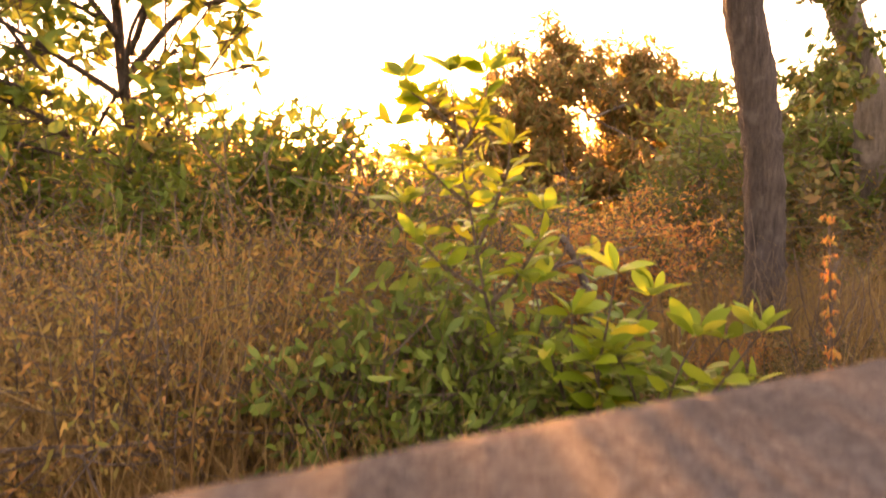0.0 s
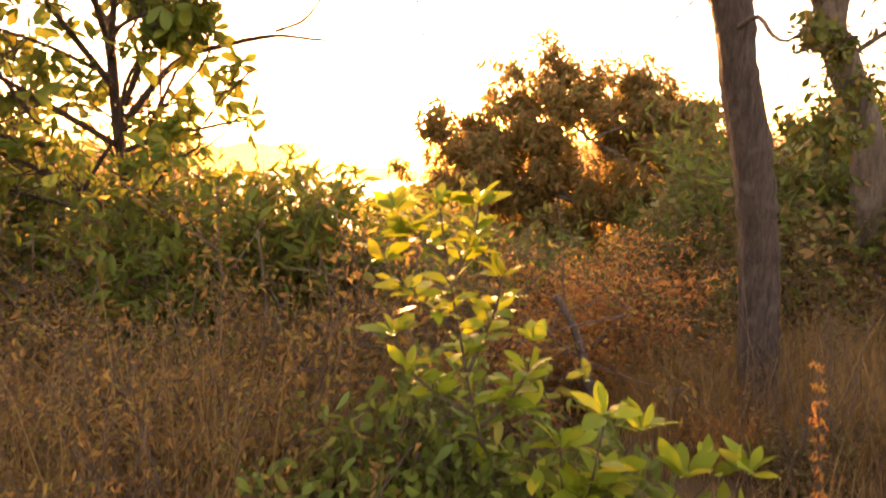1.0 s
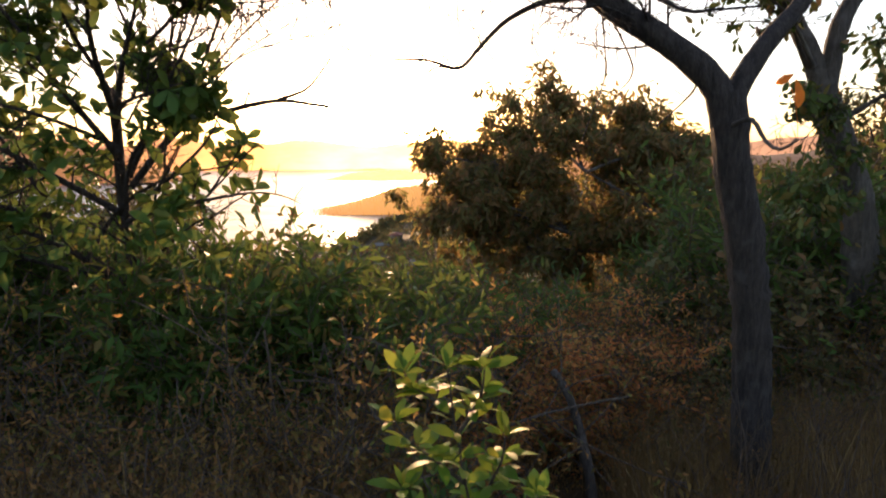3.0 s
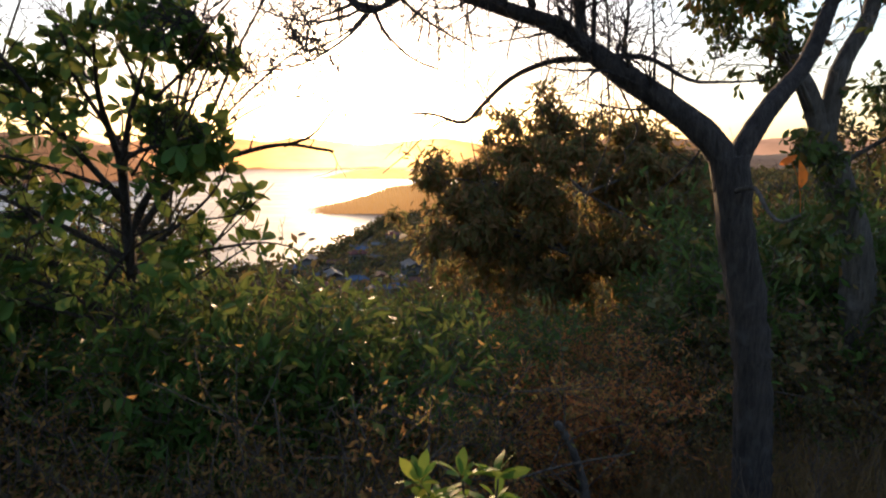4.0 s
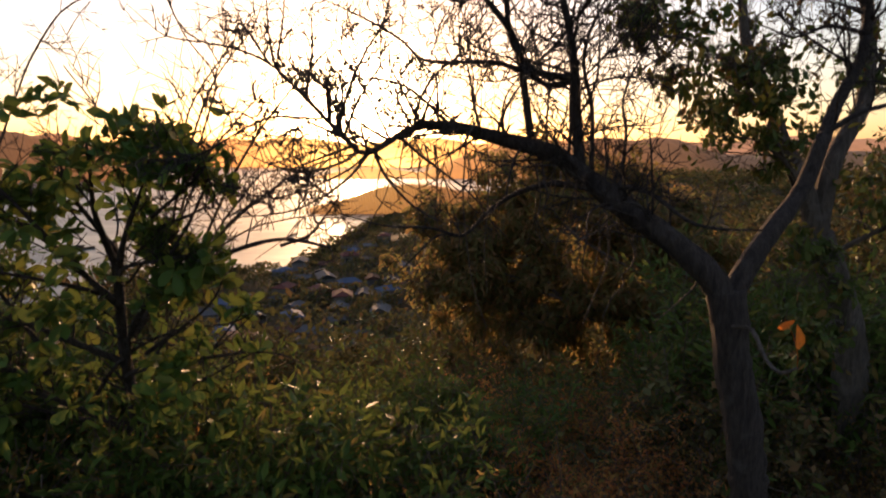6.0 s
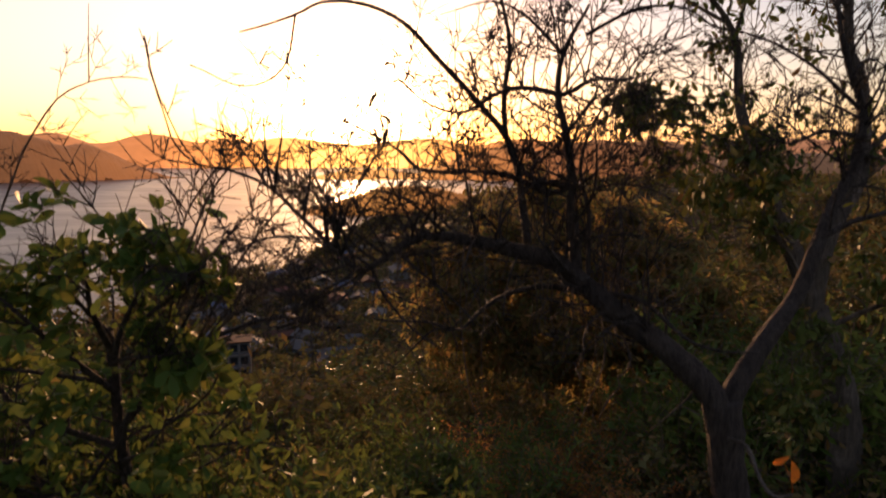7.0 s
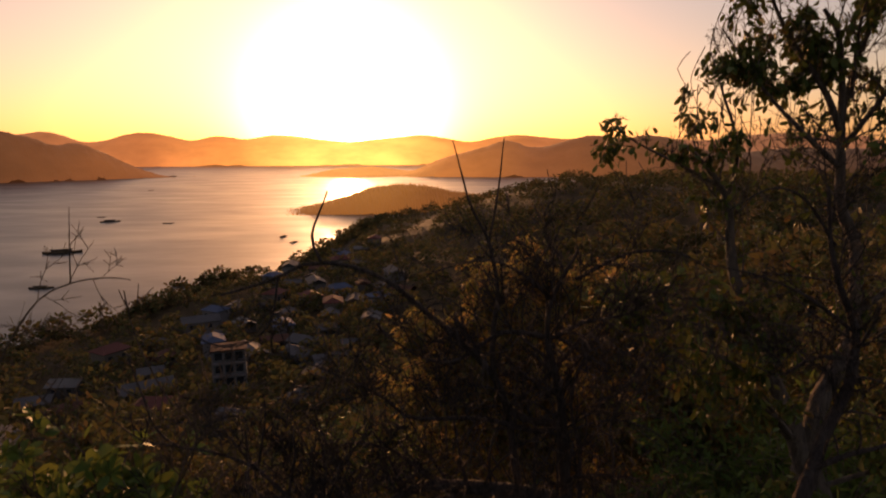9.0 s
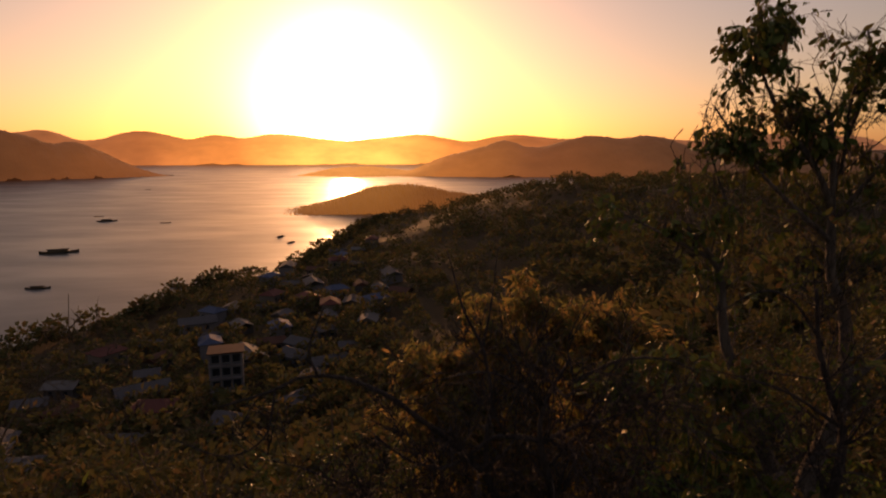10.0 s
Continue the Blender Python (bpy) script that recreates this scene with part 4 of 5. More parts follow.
def bare_tree(name, label, base, stems, seed, least=0.0043):
    rng = np.random.default_rng(seed)
    t = thing(name, label, "tree", base)
    for k, (points, r0, r1, twigs, length, level) in enumerate(stems):
        b = Buf()
        limb(b, [], rng, [np.array(q) - np.array(base) for q in points], r0, r1, twigs, length, level, 3, 6, up=0.4, start=0.2, wander=0.11, least=least)
        part("stem" if k == 0 else "branch", b, TWIG, t)
    return t


bare_tree("bare_sapling", "leafless arching sapling with fine dry twigs", (-5.6, 7.2, G(-5.6, 7.2)), [
    ([(-5.6, 7.2, -2.4), (-5.5, 7.1, 0.0), (-5.1, 6.9, 1.8), (-4.7, 6.8, 2.8), (-4.46, 6.8, 3.42), (-4.33, 6.8, 3.73), (-4.16, 6.8, 4.09), (-3.95, 6.8, 4.4), (-3.75, 6.8, 4.61), (-3.49, 6.8, 4.74), (-3.25, 6.8, 4.79), (-3.02, 6.8, 4.80), (-2.88, 6.8, 4.77)], 0.03, 0.006, 30, 0.5, 2),
    ([(-3.47, 6.8, 4.74), (-3.45, 6.8, 5.06), (-3.41, 6.8, 5.5)], 0.008, 0.003, 0, 0, 0),
    ([(-4.6, 6.8, 3.0), (-4.7, 6.8, 3.7), (-4.8, 6.8, 4.2)], 0.012, 0.004, 9, 0.4, 1),
], 51)
bare_tree("bare_sapling", "leafless young tree with upright forking twigs", (-3.05, 6.9, G(-3.05, 6.9)), [
    ([(-3.05, 6.9, -2.2), (-3.0, 6.8, 0.5), (-2.75, 6.4, 1.9), (-2.3, 5.9, 2.9), (-1.95, 5.55, 3.5), (-1.87, 5.5, 3.77), (-2.1, 5.5, 4.12), (-2.26, 5.5, 4.55), (-2.33, 5.5, 4.95)], 0.022, 0.005, 16, 0.5, 1),
    ([(-2.15, 5.5, 3.0), (-2.07, 5.4, 3.2), (-1.88, 5.4, 3.66), (-1.66, 5.3, 3.92), (-1.47, 5.2, 4.08), (-1.36, 5.2, 4.31)], 0.014, 0.004, 10, 0.45, 1),
    ([(-2.2, 5.6, 2.9), (-1.91, 5.4, 3.17), (-1.72, 5.4, 3.38), (-1.43, 5.3, 3.63), (-1.17, 5.2, 3.74)], 0.014, 0.004, 7, 0.5, 2),
    ([(-2.75, 6.4, 1.9), (-2.5, 6.1, 2.7), (-2.3, 6.0, 3.2), (-2.5, 6.0, 3.9)], 0.014, 0.004, 9, 0.5, 1),
    ([(-2.6, 6.1, 1.8), (-1.9, 5.7, 2.6), (-1.5, 5.5, 3.0), (-1.2, 5.4, 3.3)], 0.014, 0.004, 8, 0.6, 2),
    ([(-2.5, 6.0, 2.0), (-1.8, 5.8, 2.45), (-1.3, 5.7, 2.6), (-0.8, 5.6, 2.65)], 0.012, 0.004, 8, 0.55, 2),
    ([(-2.7, 6.2, 2.1), (-2.2, 5.8, 2.9), (-2.0, 5.6, 3.3), (-1.6, 5.5, 3.5)], 0.012, 0.004, 7, 0.55, 2),
    ([(-2.9, 6.6, 1.4), (-2.3, 6.5, 2.3), (-1.7, 6.5, 2.8), (-1.2, 6.5, 3.0)], 0.014, 0.004, 6, 0.5, 2),
    ([(-2.3, 6.0, 2.2), (-1.8, 5.7, 3.0), (-1.4, 5.5, 3.5), (-0.9, 5.4, 4.0), (-0.6, 5.4, 4.2)], 0.016, 0.006, 14, 0.6, 1),
    ([(-2.4, 6.0, 2.1), (-1.7, 5.8, 2.7), (-1.1, 5.6, 3.05), (-0.5, 5.5, 3.2)], 0.014, 0.006, 14, 0.6, 1),
    ([(-2.6, 6.1, 2.2), (-2.3, 5.8, 3.1), (-2.1, 5.6, 3.6), (-1.7, 5.5, 4.1)], 0.014, 0.006, 12, 0.6, 1),
    ([(-2.7, 6.2, 2.3), (-2.9, 5.9, 3.0), (-2.9, 5.8, 3.4), (-3.2, 5.7, 3.9)], 0.014, 0.006, 12, 0.6, 1),
], 52, 0.0056)


def stump():
    rng = np.random.default_rng(7)
    t = thing("dead_stump", "broken grey dead stem leaning out of the scrub", "stump", (1.43, 5.4, G(1.43, 5.4)))
    b = Buf()
    limb(b, [], rng, [np.array(q) - np.array(t.location) for q in ((1.45, 5.4, -1.9), (1.41, 5.4, -1.41), (1.27, 5.45, -0.75), (1.14, 5.5, -0.46), (1.08, 5.5, -0.38))], 0.06, 0.034, sides=9, knots=0.06)
    part("stem", b, PALE, t)
stump()


def sapling():
    rng = np.random.default_rng(61)
    base = (0.75, 2.75, G(0.75, 2.75))
    t = thing("green_sapling", "bright green young shrub with glossy oval leaves by the ledge", "shrub", base)
    at = np.array(base)
    shoots = [[(0.6, 2.78, -1.4), (0.25, 2.75, -0.5), (0.13, 2.7, 0.09), (0.10, 2.68, 0.28), (0.07, 2.66, 0.48), (0.05, 2.65, 0.66)],
              [(0.75, 2.70, -1.4), (0.66, 2.50, -0.7), (0.67, 2.40, -0.35), (0.69, 2.36, -0.15)],
              [(0.8, 2.6, -1.4), (1.0, 2.50, -0.9), (1.15, 2.40, -0.6), (1.27, 2.37, -0.40)],
              [(0.7, 2.7, -1.4), (0.55, 2.6, -0.8), (0.45, 2.6, -0.45), (0.40, 2.6, -0.24)],
              [(0.8, 2.6, -1.4), (0.88, 2.45, -0.95), (0.95, 2.40, -0.6), (1.02, 2.38, -0.42)],
              [(0.16, 2.71, -0.1), (0.24, 2.68, 0.1), (0.29, 2.64, 0.24), (0.30, 2.62, 0.36)],
              [(0.13, 2.69, 0.1), (-0.02, 2.66, 0.24), (-0.12, 2.62, 0.34), (-0.18, 2.6, 0.44)],
              [(0.09, 2.68, 0.34), (0.16, 2.66, 0.46), (0.20, 2.65, 0.56), (0.21, 2.65, 0.66)],
              [(0.07, 2.67, 0.44), (-0.04, 2.66, 0.54), (-0.10, 2.65, 0.58), (-0.14, 2.65, 0.64)],
              [(0.2, 2.72, -0.3), (0.02, 2.66, -0.16), (-0.1, 2.62, -0.02), (-0.15, 2.6, 0.12)],
              [(0.22, 2.72, -0.35), (0.34, 2.66, -0.2), (0.42, 2.62, -0.05), (0.44, 2.6, 0.08)],
              [(0.9, 2.6, -1.3), (0.85, 2.5, -0.85), (0.78, 2.45, -0.62), (0.72, 2.44, -0.5)],
              [(0.72, 2.7, -1.3), (0.75, 2.6, -0.7), (0.82, 2.55, -0.42), (0.88, 2.5, -0.28)],
              [(0.7, 2.7, -1.3), (0.60, 2.6, -0.75), (0.56, 2.55, -0.5), (0.55, 2.52, -0.36)],
              [(0.85, 2.6, -1.3), (1.05, 2.55, -0.8), (1.10, 2.5, -0.6), (1.18, 2.48, -0.46)],
              [(0.8, 2.6, -1.3), (0.75, 2.5, -0.8), (0.66, 2.45, -0.66), (0.62, 2.42, -0.54)],
              [(0.9, 2.6, -1.3), (1.1, 2.5, -0.95), (1.2, 2.46, -0.8), (1.26, 2.44, -0.68)]]
    shapes = []
    for k in range(5):
        b = Buf()
        rows = 7
        w = np.array([0.0, 0.10, 0.165, 0.20, 0.19, 0.125, 0.0]) * (0.85 + 0.07 * k)
        y = np.linspace(0, 1, rows)
        curl = (0.12 + 0.10 * k) * y ** 2
        v = [(s * w[r], y[r], -curl[r] + abs(s) * (0.25 - 0.05 * k) * w[r]) for r in range(rows) for s in (-1, 0, 1)]
        f = []
        for r in range(rows - 1):
            for c in (0, 1):
                f.append((r * 3 + c, r * 3 + c + 1, r * 3 + c + 4, r * 3 + c + 3))
        b.add(v, [f])
        shapes.append(b.mesh("leaf", LIME))
    for s in shoots:
        pts = smooth_path([np.array(q) - at for q in s], 0.04)
        b = Buf()
        tube(b, pts, 0.011, 0.004, 6, rng, 0.02)
        part("stem", b, TWIG, t)
        n = len(pts) - 1
        count = 56 if s is shoots[0] else 33
        for k in range(count):
            u = (0.38 + 0.62 * k / (count - 1)) if k < count - 9 else 1.0
            p = pts[int(u * n)]
            a = k * 2.4 + rng.uniform(-0.4, 0.4)
            rise = rng.uniform(0.1, 1.1) if u < 1 else rng.uniform(0.5, 1.6)
            d = unit(np.array((math.cos(a), math.sin(a), rise)))
            side = unit(np.cross(d, rng.normal(0, 0.5, 3) + (0, 0, 1.0)))
            nrm = np.cross(side, d)
            size = rng.uniform(0.08, 0.145) if s[0][0] < 0.65 else rng.uniform(0.105, 0.18)
            leaf = new("leaf", shapes[int(rng.integers(5))])
            leaf.parent = t
            stalk = p + d * 0.015
            leaf.matrix_basis = Matrix(((side[0] * size, d[0] * size, nrm[0] * size, stalk[0]), (side[1] * size, d[1] * size, nrm[1] * size, stalk[1]), (side[2] * size, d[2] * size, nrm[2] * size, stalk[2]), (0, 0, 0, 1)))
    return t
sapling()


def shrub(name, label, seed, radius, height, stems, mat, kind, size, per, droop=0.1, flat=0.4, level=2, group="", wander=0.25):
    rng = np.random.default_rng(seed)
    t = thing(name, label, "shrub", (0, 0, 0), group)
    b, tips = Buf(), []
    for k in range(stems):
        a, r = rng.uniform(0, 6.28), radius * 0.35 * math.sqrt(rng.uniform(0, 1))
        p = (r * math.cos(a), r * math.sin(a), -0.1)
        lean = rng.uniform(0.1, 0.8) * radius / height
        sprout(b, tips, rng, p, (math.cos(a) * lean, math.sin(a) * lean, 1), height * rng.uniform(0.6, 1.0), 0.012, level, 5, wander * 0.5, 0.03, 5, 0.55, 1.0)
    part("branching", b, TWIG, t)
    c = Buf()
    clothe(c, tips, kind, per, size, rng, 0.12, droop, flat)
    part("foliage", c, mat, t)
    return t


def tuft(seed, blades, height, spread):
    rng = np.random.default_rng(seed)
    b = Buf()
    for _ in range(blades):
        a, r = rng.uniform(0, 6.28), spread * math.sqrt(rng.uniform(0, 1))
        p = np.array((r * math.cos(a), r * math.sin(a), -0.05))
        h, lean, w = height * rng.uniform(0.5, 1.1), rng.normal(0, 0.22, 2), rng.uniform(0.002, 0.005)
        s = unit(np.array((rng.normal(), rng.normal(), 0.0))) * w
        u = np.linspace(0, 1, 5)[:, None]
        mid = p + u * (0, 0, h) + u ** 2 * np.array((*lean, -0.1 * abs(lean).sum())) * h * 1.6
        v = np.concatenate([mid - s * (1 - u * 0.9), mid + s * (1 - u * 0.9)])
        b.add(v, [[(i, i + 5, i + 6, i + 1) for i in range(4)]])
    return b.mesh("grass", STRAW)


dry_kinds = [shrub("dry_shrub", "dry brown tangled shrub with withered leaves", s, 0.9, 1.7, 13, DRY, SCRAP, 0.045, 8, 0.5, 0.1, group="dry scrub") for s in (71, 72, 73)]
rust_kinds = [shrub("rusty_shrub", "rust-coloured dry shrub with small curled leaves", s, 0.9, 1.5, 12, RUST, SCRAP, 0.06, 9, 0.5, 0.1, group="dry scrub") for s in (74, 75)]
green_kinds = [shrub("green_bush", "dense green bush with narrow leaves", s, 1.0, 1.8, 12, SHRUB, SLIM, 0.12, 6, 0.0, 0.5, group="green bushes") for s in (76, 77)]
broad_kinds = [shrub("broadleaf_shrub", "green shrub with broad oval leaves", s, 0.7, 1.7, 9, SHRUB, OVAL, 0.12, 6, 0.0, 0.5, group="green bushes") for s in (78, 79)]


def plant(kind, x, y, top, rng, wide=1.0):
    """A copy of a shrub on the ground whose top reaches the height top."""
    z = G(x, y)
    s = max(top - z, 0.3) / kind_height[kind.name]
    w = s * wide * rng.uniform(0.85, 1.15)
    keep = kind.scale.copy()
    kind.scale = (w, w, s)
    ob = copy_thing(kind, pose(x, y, z, 0, 0, rng.uniform(0, 360)))
    kind.scale = keep
    return ob


near_kinds = [shrub("leafy_shrub", "leafy green shrub with oval leaves just beyond the ledge", s, 0.55, 1.3, 8, GREEN, BROAD, 0.10, 4, 0.0, 0.3, group="leafy shrubs") for s in (86, 87)]
brush_kinds = [shrub("dark_shrub", "dense dark dry-season shrub", s, 1.0, 1.7, 12, WOODS, CHIP, 0.09, 6, 0.2, 0.3, group="dark scrub") for s in (83, 84)]
kind_height = {}
for k in dry_kinds + rust_kinds + green_kinds + broad_kinds + brush_kinds + near_kinds:
    kind_height[k.name] = max(v.co.z for c in k.children for v in c.data.vertices)

rng = np.random.default_rng(81)
# rows of scrub: kinds, x range, y range, top range, count
for x, y, top in ((-0.1, 3.0, -0.1), (0.62, 3.0, -0.45), (0.1, 2.6, -0.45), (-0.45, 2.8, -0.5), (0.45, 2.5, -0.62)):
    plant(near_kinds[int(rng.integers(2))], x, y, top, rng, 0.9)
for kinds, xr, yr, tops, count in (
        (dry_kinds, (-4.6, -0.6), (3.0, 4.2), (-0.45, 0.25), 14),
        (dry_kinds, (2.7, 3.9), (5.4, 6.6), (-0.9, -0.3), 6),
        (rust_kinds, (-1.0, 0.1), (4.6, 6.2), (-0.5, 0.1), 6),
        (dry_kinds, (-6.5, -0.6), (4.3, 6.8), (0.2, 1.0), 22),
        (broad_kinds, (-2.9, -1.5), (5.6, 6.2), (0.3, 1.0), 4),
        (rust_kinds, (2.1, 3.6), (3.9, 4.6), (-1.15, -0.7), 3),
        (brush_kinds, (1.9, 3.8), (3.9, 4.8), (-1.2, -0.8), 4),
        (green_kinds, (-2.0, 0.0), (7.6, 8.6), (0.15, 0.5), 9),
        (green_kinds, (-6.5, -3.5), (6.8, 9.0), (0.4, 1.6), 9),
        (rust_kinds, (0.5, 2.4), (6.6, 7.8), (-0.8, 0.2), 6),
        (brush_kinds, (0.6, 4.0), (6.6, 8.0), (-1.0, -0.1), 6),
        (rust_kinds, (0.8, 6.0), (7.8, 11.0), (-0.9, 0.0), 12),
        (green_kinds, (1.5, 6.0), (7.8, 11.0), (-0.9, -0.1), 6),
        (rust_kinds, (-0.2, 0.8), (7.0, 9.0), (-0.9, -0.2), 4),
        (broad_kinds, (-2.1, -0.5), (5.6, 6.3), (0.7, 0.95), 8),
        (broad_kinds, (-2.3, -1.3), (5.5, 6.2), (0.9, 1.2), 5),
        (green_kinds, (-4.6, -2.2), (5.6, 6.6), (0.3, 0.8), 7),
        (dry_kinds, (3.4, 6.2), (6.0, 9.5), (-0.3, 0.8), 12),
        (green_kinds, (4.5, 9.5), (9.0, 13.0), (0.5, 2.2), 10),
        (green_kinds, (4.4, 7.5), (7.6, 10.0), (0.9, 2.1), 8),
        (broad_kinds, (-6.5, -4.0), (7.0, 8.5), (1.3, 2.0), 7),
        (brush_kinds, (3.8, 6.5), (6.6, 8.5), (0.0, 1.0), 7),
        (green_kinds, (-0.7, 0.5), (7.2, 9.0), (0.25, 0.5), 6),
        (brush_kinds, (-4.0, 0.3), (9.0, 14.0), (-1.9, -0.6), 18),
        (brush_kinds, (-11.0, -4.0), (9.0, 14.0), (-0.8, 1.0), 14),
        (brush_kinds, (1.0, 9.0), (11.0, 15.0), (-1.6, -0.4), 18)):
    for _ in range(count):
        plant(kinds[int(rng.integers(len(kinds)))], rng.uniform(*xr), rng.uniform(*yr), rng.uniform(*tops), rng)
for k, (x, y) in zip(dry_kinds + rust_kinds + green_kinds + broad_kinds + brush_kinds + near_kinds, ((-2.4, 4.6), (-1.7, 3.6), (-3.4, 5.2), (1.7, 6.6), (3.0, 8.8), (-0.9, 8.1), (-5.0, 8.0), (-2.0, 5.7), (-1.1, 6.3), (-6.0, 11.0), (5.0, 13.0), (0.35, 3.05), (-0.45, 3.1))):
    k.location = (x, y, G(x, y))

def stalk_vine():
    rng = np.random.default_rng(95)
    base = (1.56, 2.36, G(1.56, 2.36))
    t = thing("withered_vine", "upright withered vine with orange-brown curled leaves", "vine", base)
    at = np.array(base)
    b, tips = Buf(), []
    pts = limb(b, tips, rng, [np.array(q) - at for q in ((1.57, 2.36, -1.4), (1.55, 2.36, -0.9), (1.555, 2.36, -0.55), (1.545, 2.36, -0.25), (1.52, 2.36, 0.04))], 0.010, 0.004, 6, 0.08, 0, sides=5)
    part("stem", b, TWIG, t)
    c = Buf()
    k = rng.integers(4, len(pts), 280)
    leaves(c, SCRAP, pts[k] + rng.normal(0, 0.011, (280, 3)), rng.normal(0, 0.6, (280, 3)) + (0, 0, -0.9), 0.036, rng, 0.1)
    part("foliage", c, RUST, t)
    t = thing("grass_stalk", "single long dry grass stalk leaning beside the ledge", "grass", (-0.40, 0.9, G(-0.40, 0.9)))
    b = Buf()
    tube(b, smooth_path([np.array(q) - np.array(t.location) for q in ((-0.42, 0.9, -1.2), (-0.40, 0.9, -0.5), (-0.385, 0.92, -0.16), (-0.365, 0.94, 0.0), (-0.335, 0.95, 0.11))], 0.05), 0.0036, 0.0014, 5)
    part("stem", b, STRAW, t)
stalk_vine()

def dry_stalks(seed, count):
    rng = np.random.default_rng(seed)
    b = Buf()
    for _ in range(count):
        a, r = rng.uniform(0, 6.28), 0.4 * math.sqrt(rng.uniform(0, 1))
        p, h = np.array((r * math.cos(a), r * math.sin(a), -0.05)), rng.uniform(0.7, 1.5)
        l = rng.normal(0, 0.16, (3, 2)) * h
        tube(b, smooth_path([p, p + (*(l[0] * 0.4), h * 0.4), p + (*(l[0] + l[1] * 0.3), h * 0.75), p + (*(l[0] + l[1]), h)], 0.12), 0.005, 0.002, 4)
    return b.mesh("stalk", TWIG)


stalk_kinds = [dry_stalks(s, 14) for s in (96, 97, 98)]
stalks = thing("dead_stalks", "upright dead brown stalks among the scrub", "scrub", kind="stuff")
for _ in range(110):
    x, y = rng.uniform(-4.5, 4.5), rng.uniform(2.9, 7.0)
    if 0.4 < x < 1.9:
        x -= 2.6
    g = new("stalk", stalk_kinds[int(rng.integers(3))])
    g.parent = stalks
    g.matrix_basis = pose(x, y, G(x, y), 0, 0, rng.uniform(0, 360)) @ Matrix.Scale(rng.uniform(0.6, 1.2), 4)

b_all = [tuft(s, 90, 0.75, 0.35) for s in (91, 92, 93)]
grass = thing("dry_grass", "tall dry straw-coloured grass on the slope", "grass", kind="stuff")
for _ in range(170):
    x, y = rng.uniform(-4.5, 5.0), rng.uniform(1.5, 7.0)
    if 0.5 < x < 1.7 and y > 3.0:
        y -= 1.6 if y < 5.6 else 0.0
    g = new("grass", b_all[int(rng.integers(3))])
    g.parent = grass
    g.matrix_basis = pose(x, y, G(x, y) + 0.05, 0, 0, rng.uniform(0, 360)) @ Matrix.Scale(rng.uniform(0.6, 1.15) if y < 3.4 or -0.8 < x < 0.6 else rng.uniform(0.7, 1.5), 4)


tall_kinds = [tuft(s, 80, 1.5, 0.4) for s in (191, 192, 193)]
tall = thing("tall_grass", "tall dense golden-brown dry grass in front of the trees", "grass", kind="stuff")
for k in range(230):
    x, y, s = (rng.uniform(-4.8, -0.35), rng.uniform(2.5, 5.6), rng.uniform(0.75, 1.2)) if k < 150 else (rng.uniform(1.5, 4.8), rng.uniform(4.2, 7.6), rng.uniform(0.45, 0.95))
    g = new("grass", tall_kinds[k % 3])
    g.parent = tall
    g.matrix_basis = pose(x, y, G(x, y) + 0.05, 0, 0, rng.uniform(0, 360)) @ Matrix.Scale(s, 4)


# ---- woods on the slope ----
def small_tree(seed, height, radius, leaf, count, mat, bare=False):
    rng = np.random.default_rng(seed)
    t = thing("hillside_tree", "leafless grey hillside tree with fine twigs" if bare else "small dry-season hillside tree with a ragged crown", "tree", (0, 0, 0), "hillside trees")
    b, tips = Buf(), []
    limb(b, tips, rng, [(0, 0, -0.3), (rng.normal(0, 0.1), rng.normal(0, 0.1), height * 0.25), (rng.normal(0, 0.25), rng.normal(0, 0.25), height * 0.55), (rng.normal(0, 0.3), rng.normal(0, 0.3), height * 0.95)], 0.07, 0.02, 13, radius * 0.85, 2, 4, 6, up=0.55, start=0.25, lift=0.04)
    part("trunk", b, TWIG if bare else BARK, t)
    if not bare:
        c = Buf()
        clothe(c, tips, CHIP, count, leaf, rng, 0.25, 0.25, 0.3)
        part("crown", c, mat, t)
    return t


tree_kinds = [small_tree(101, 4.5, 1.9, 0.16, 7, WOODS), small_tree(102, 5.5, 2.2, 0.17, 7, WOODS), small_tree(103, 4.0, 1.8, 0.16, 7, WOODS),
              small_tree(104, 5.0, 2.0, 0.17, 7, DARKLEAF), small_tree(105, 5.0, 1.9, 0.2, 0, WOODS, True)]
tree_tall = (4.6, 5.6, 4.2, 5.1, 5.1)
rng = np.random.default_rng(111)
spots = []
for _ in range(5000):
    y = 11 + 75 * rng.uniform(0, 1) ** 1.3
    x = y * rng.uniform(-0.80, 0.86)
    r = math.hypot(x, y)
    if any((x - a) ** 2 + (y - c) ** 2 < (0.7 + r * 0.03) ** 2 for a, c in spots):
        continue
    if y < 17 and -1 < x < 7.5:
        continue
    spots.append((x, y))
    if len(spots) == 300:
        break
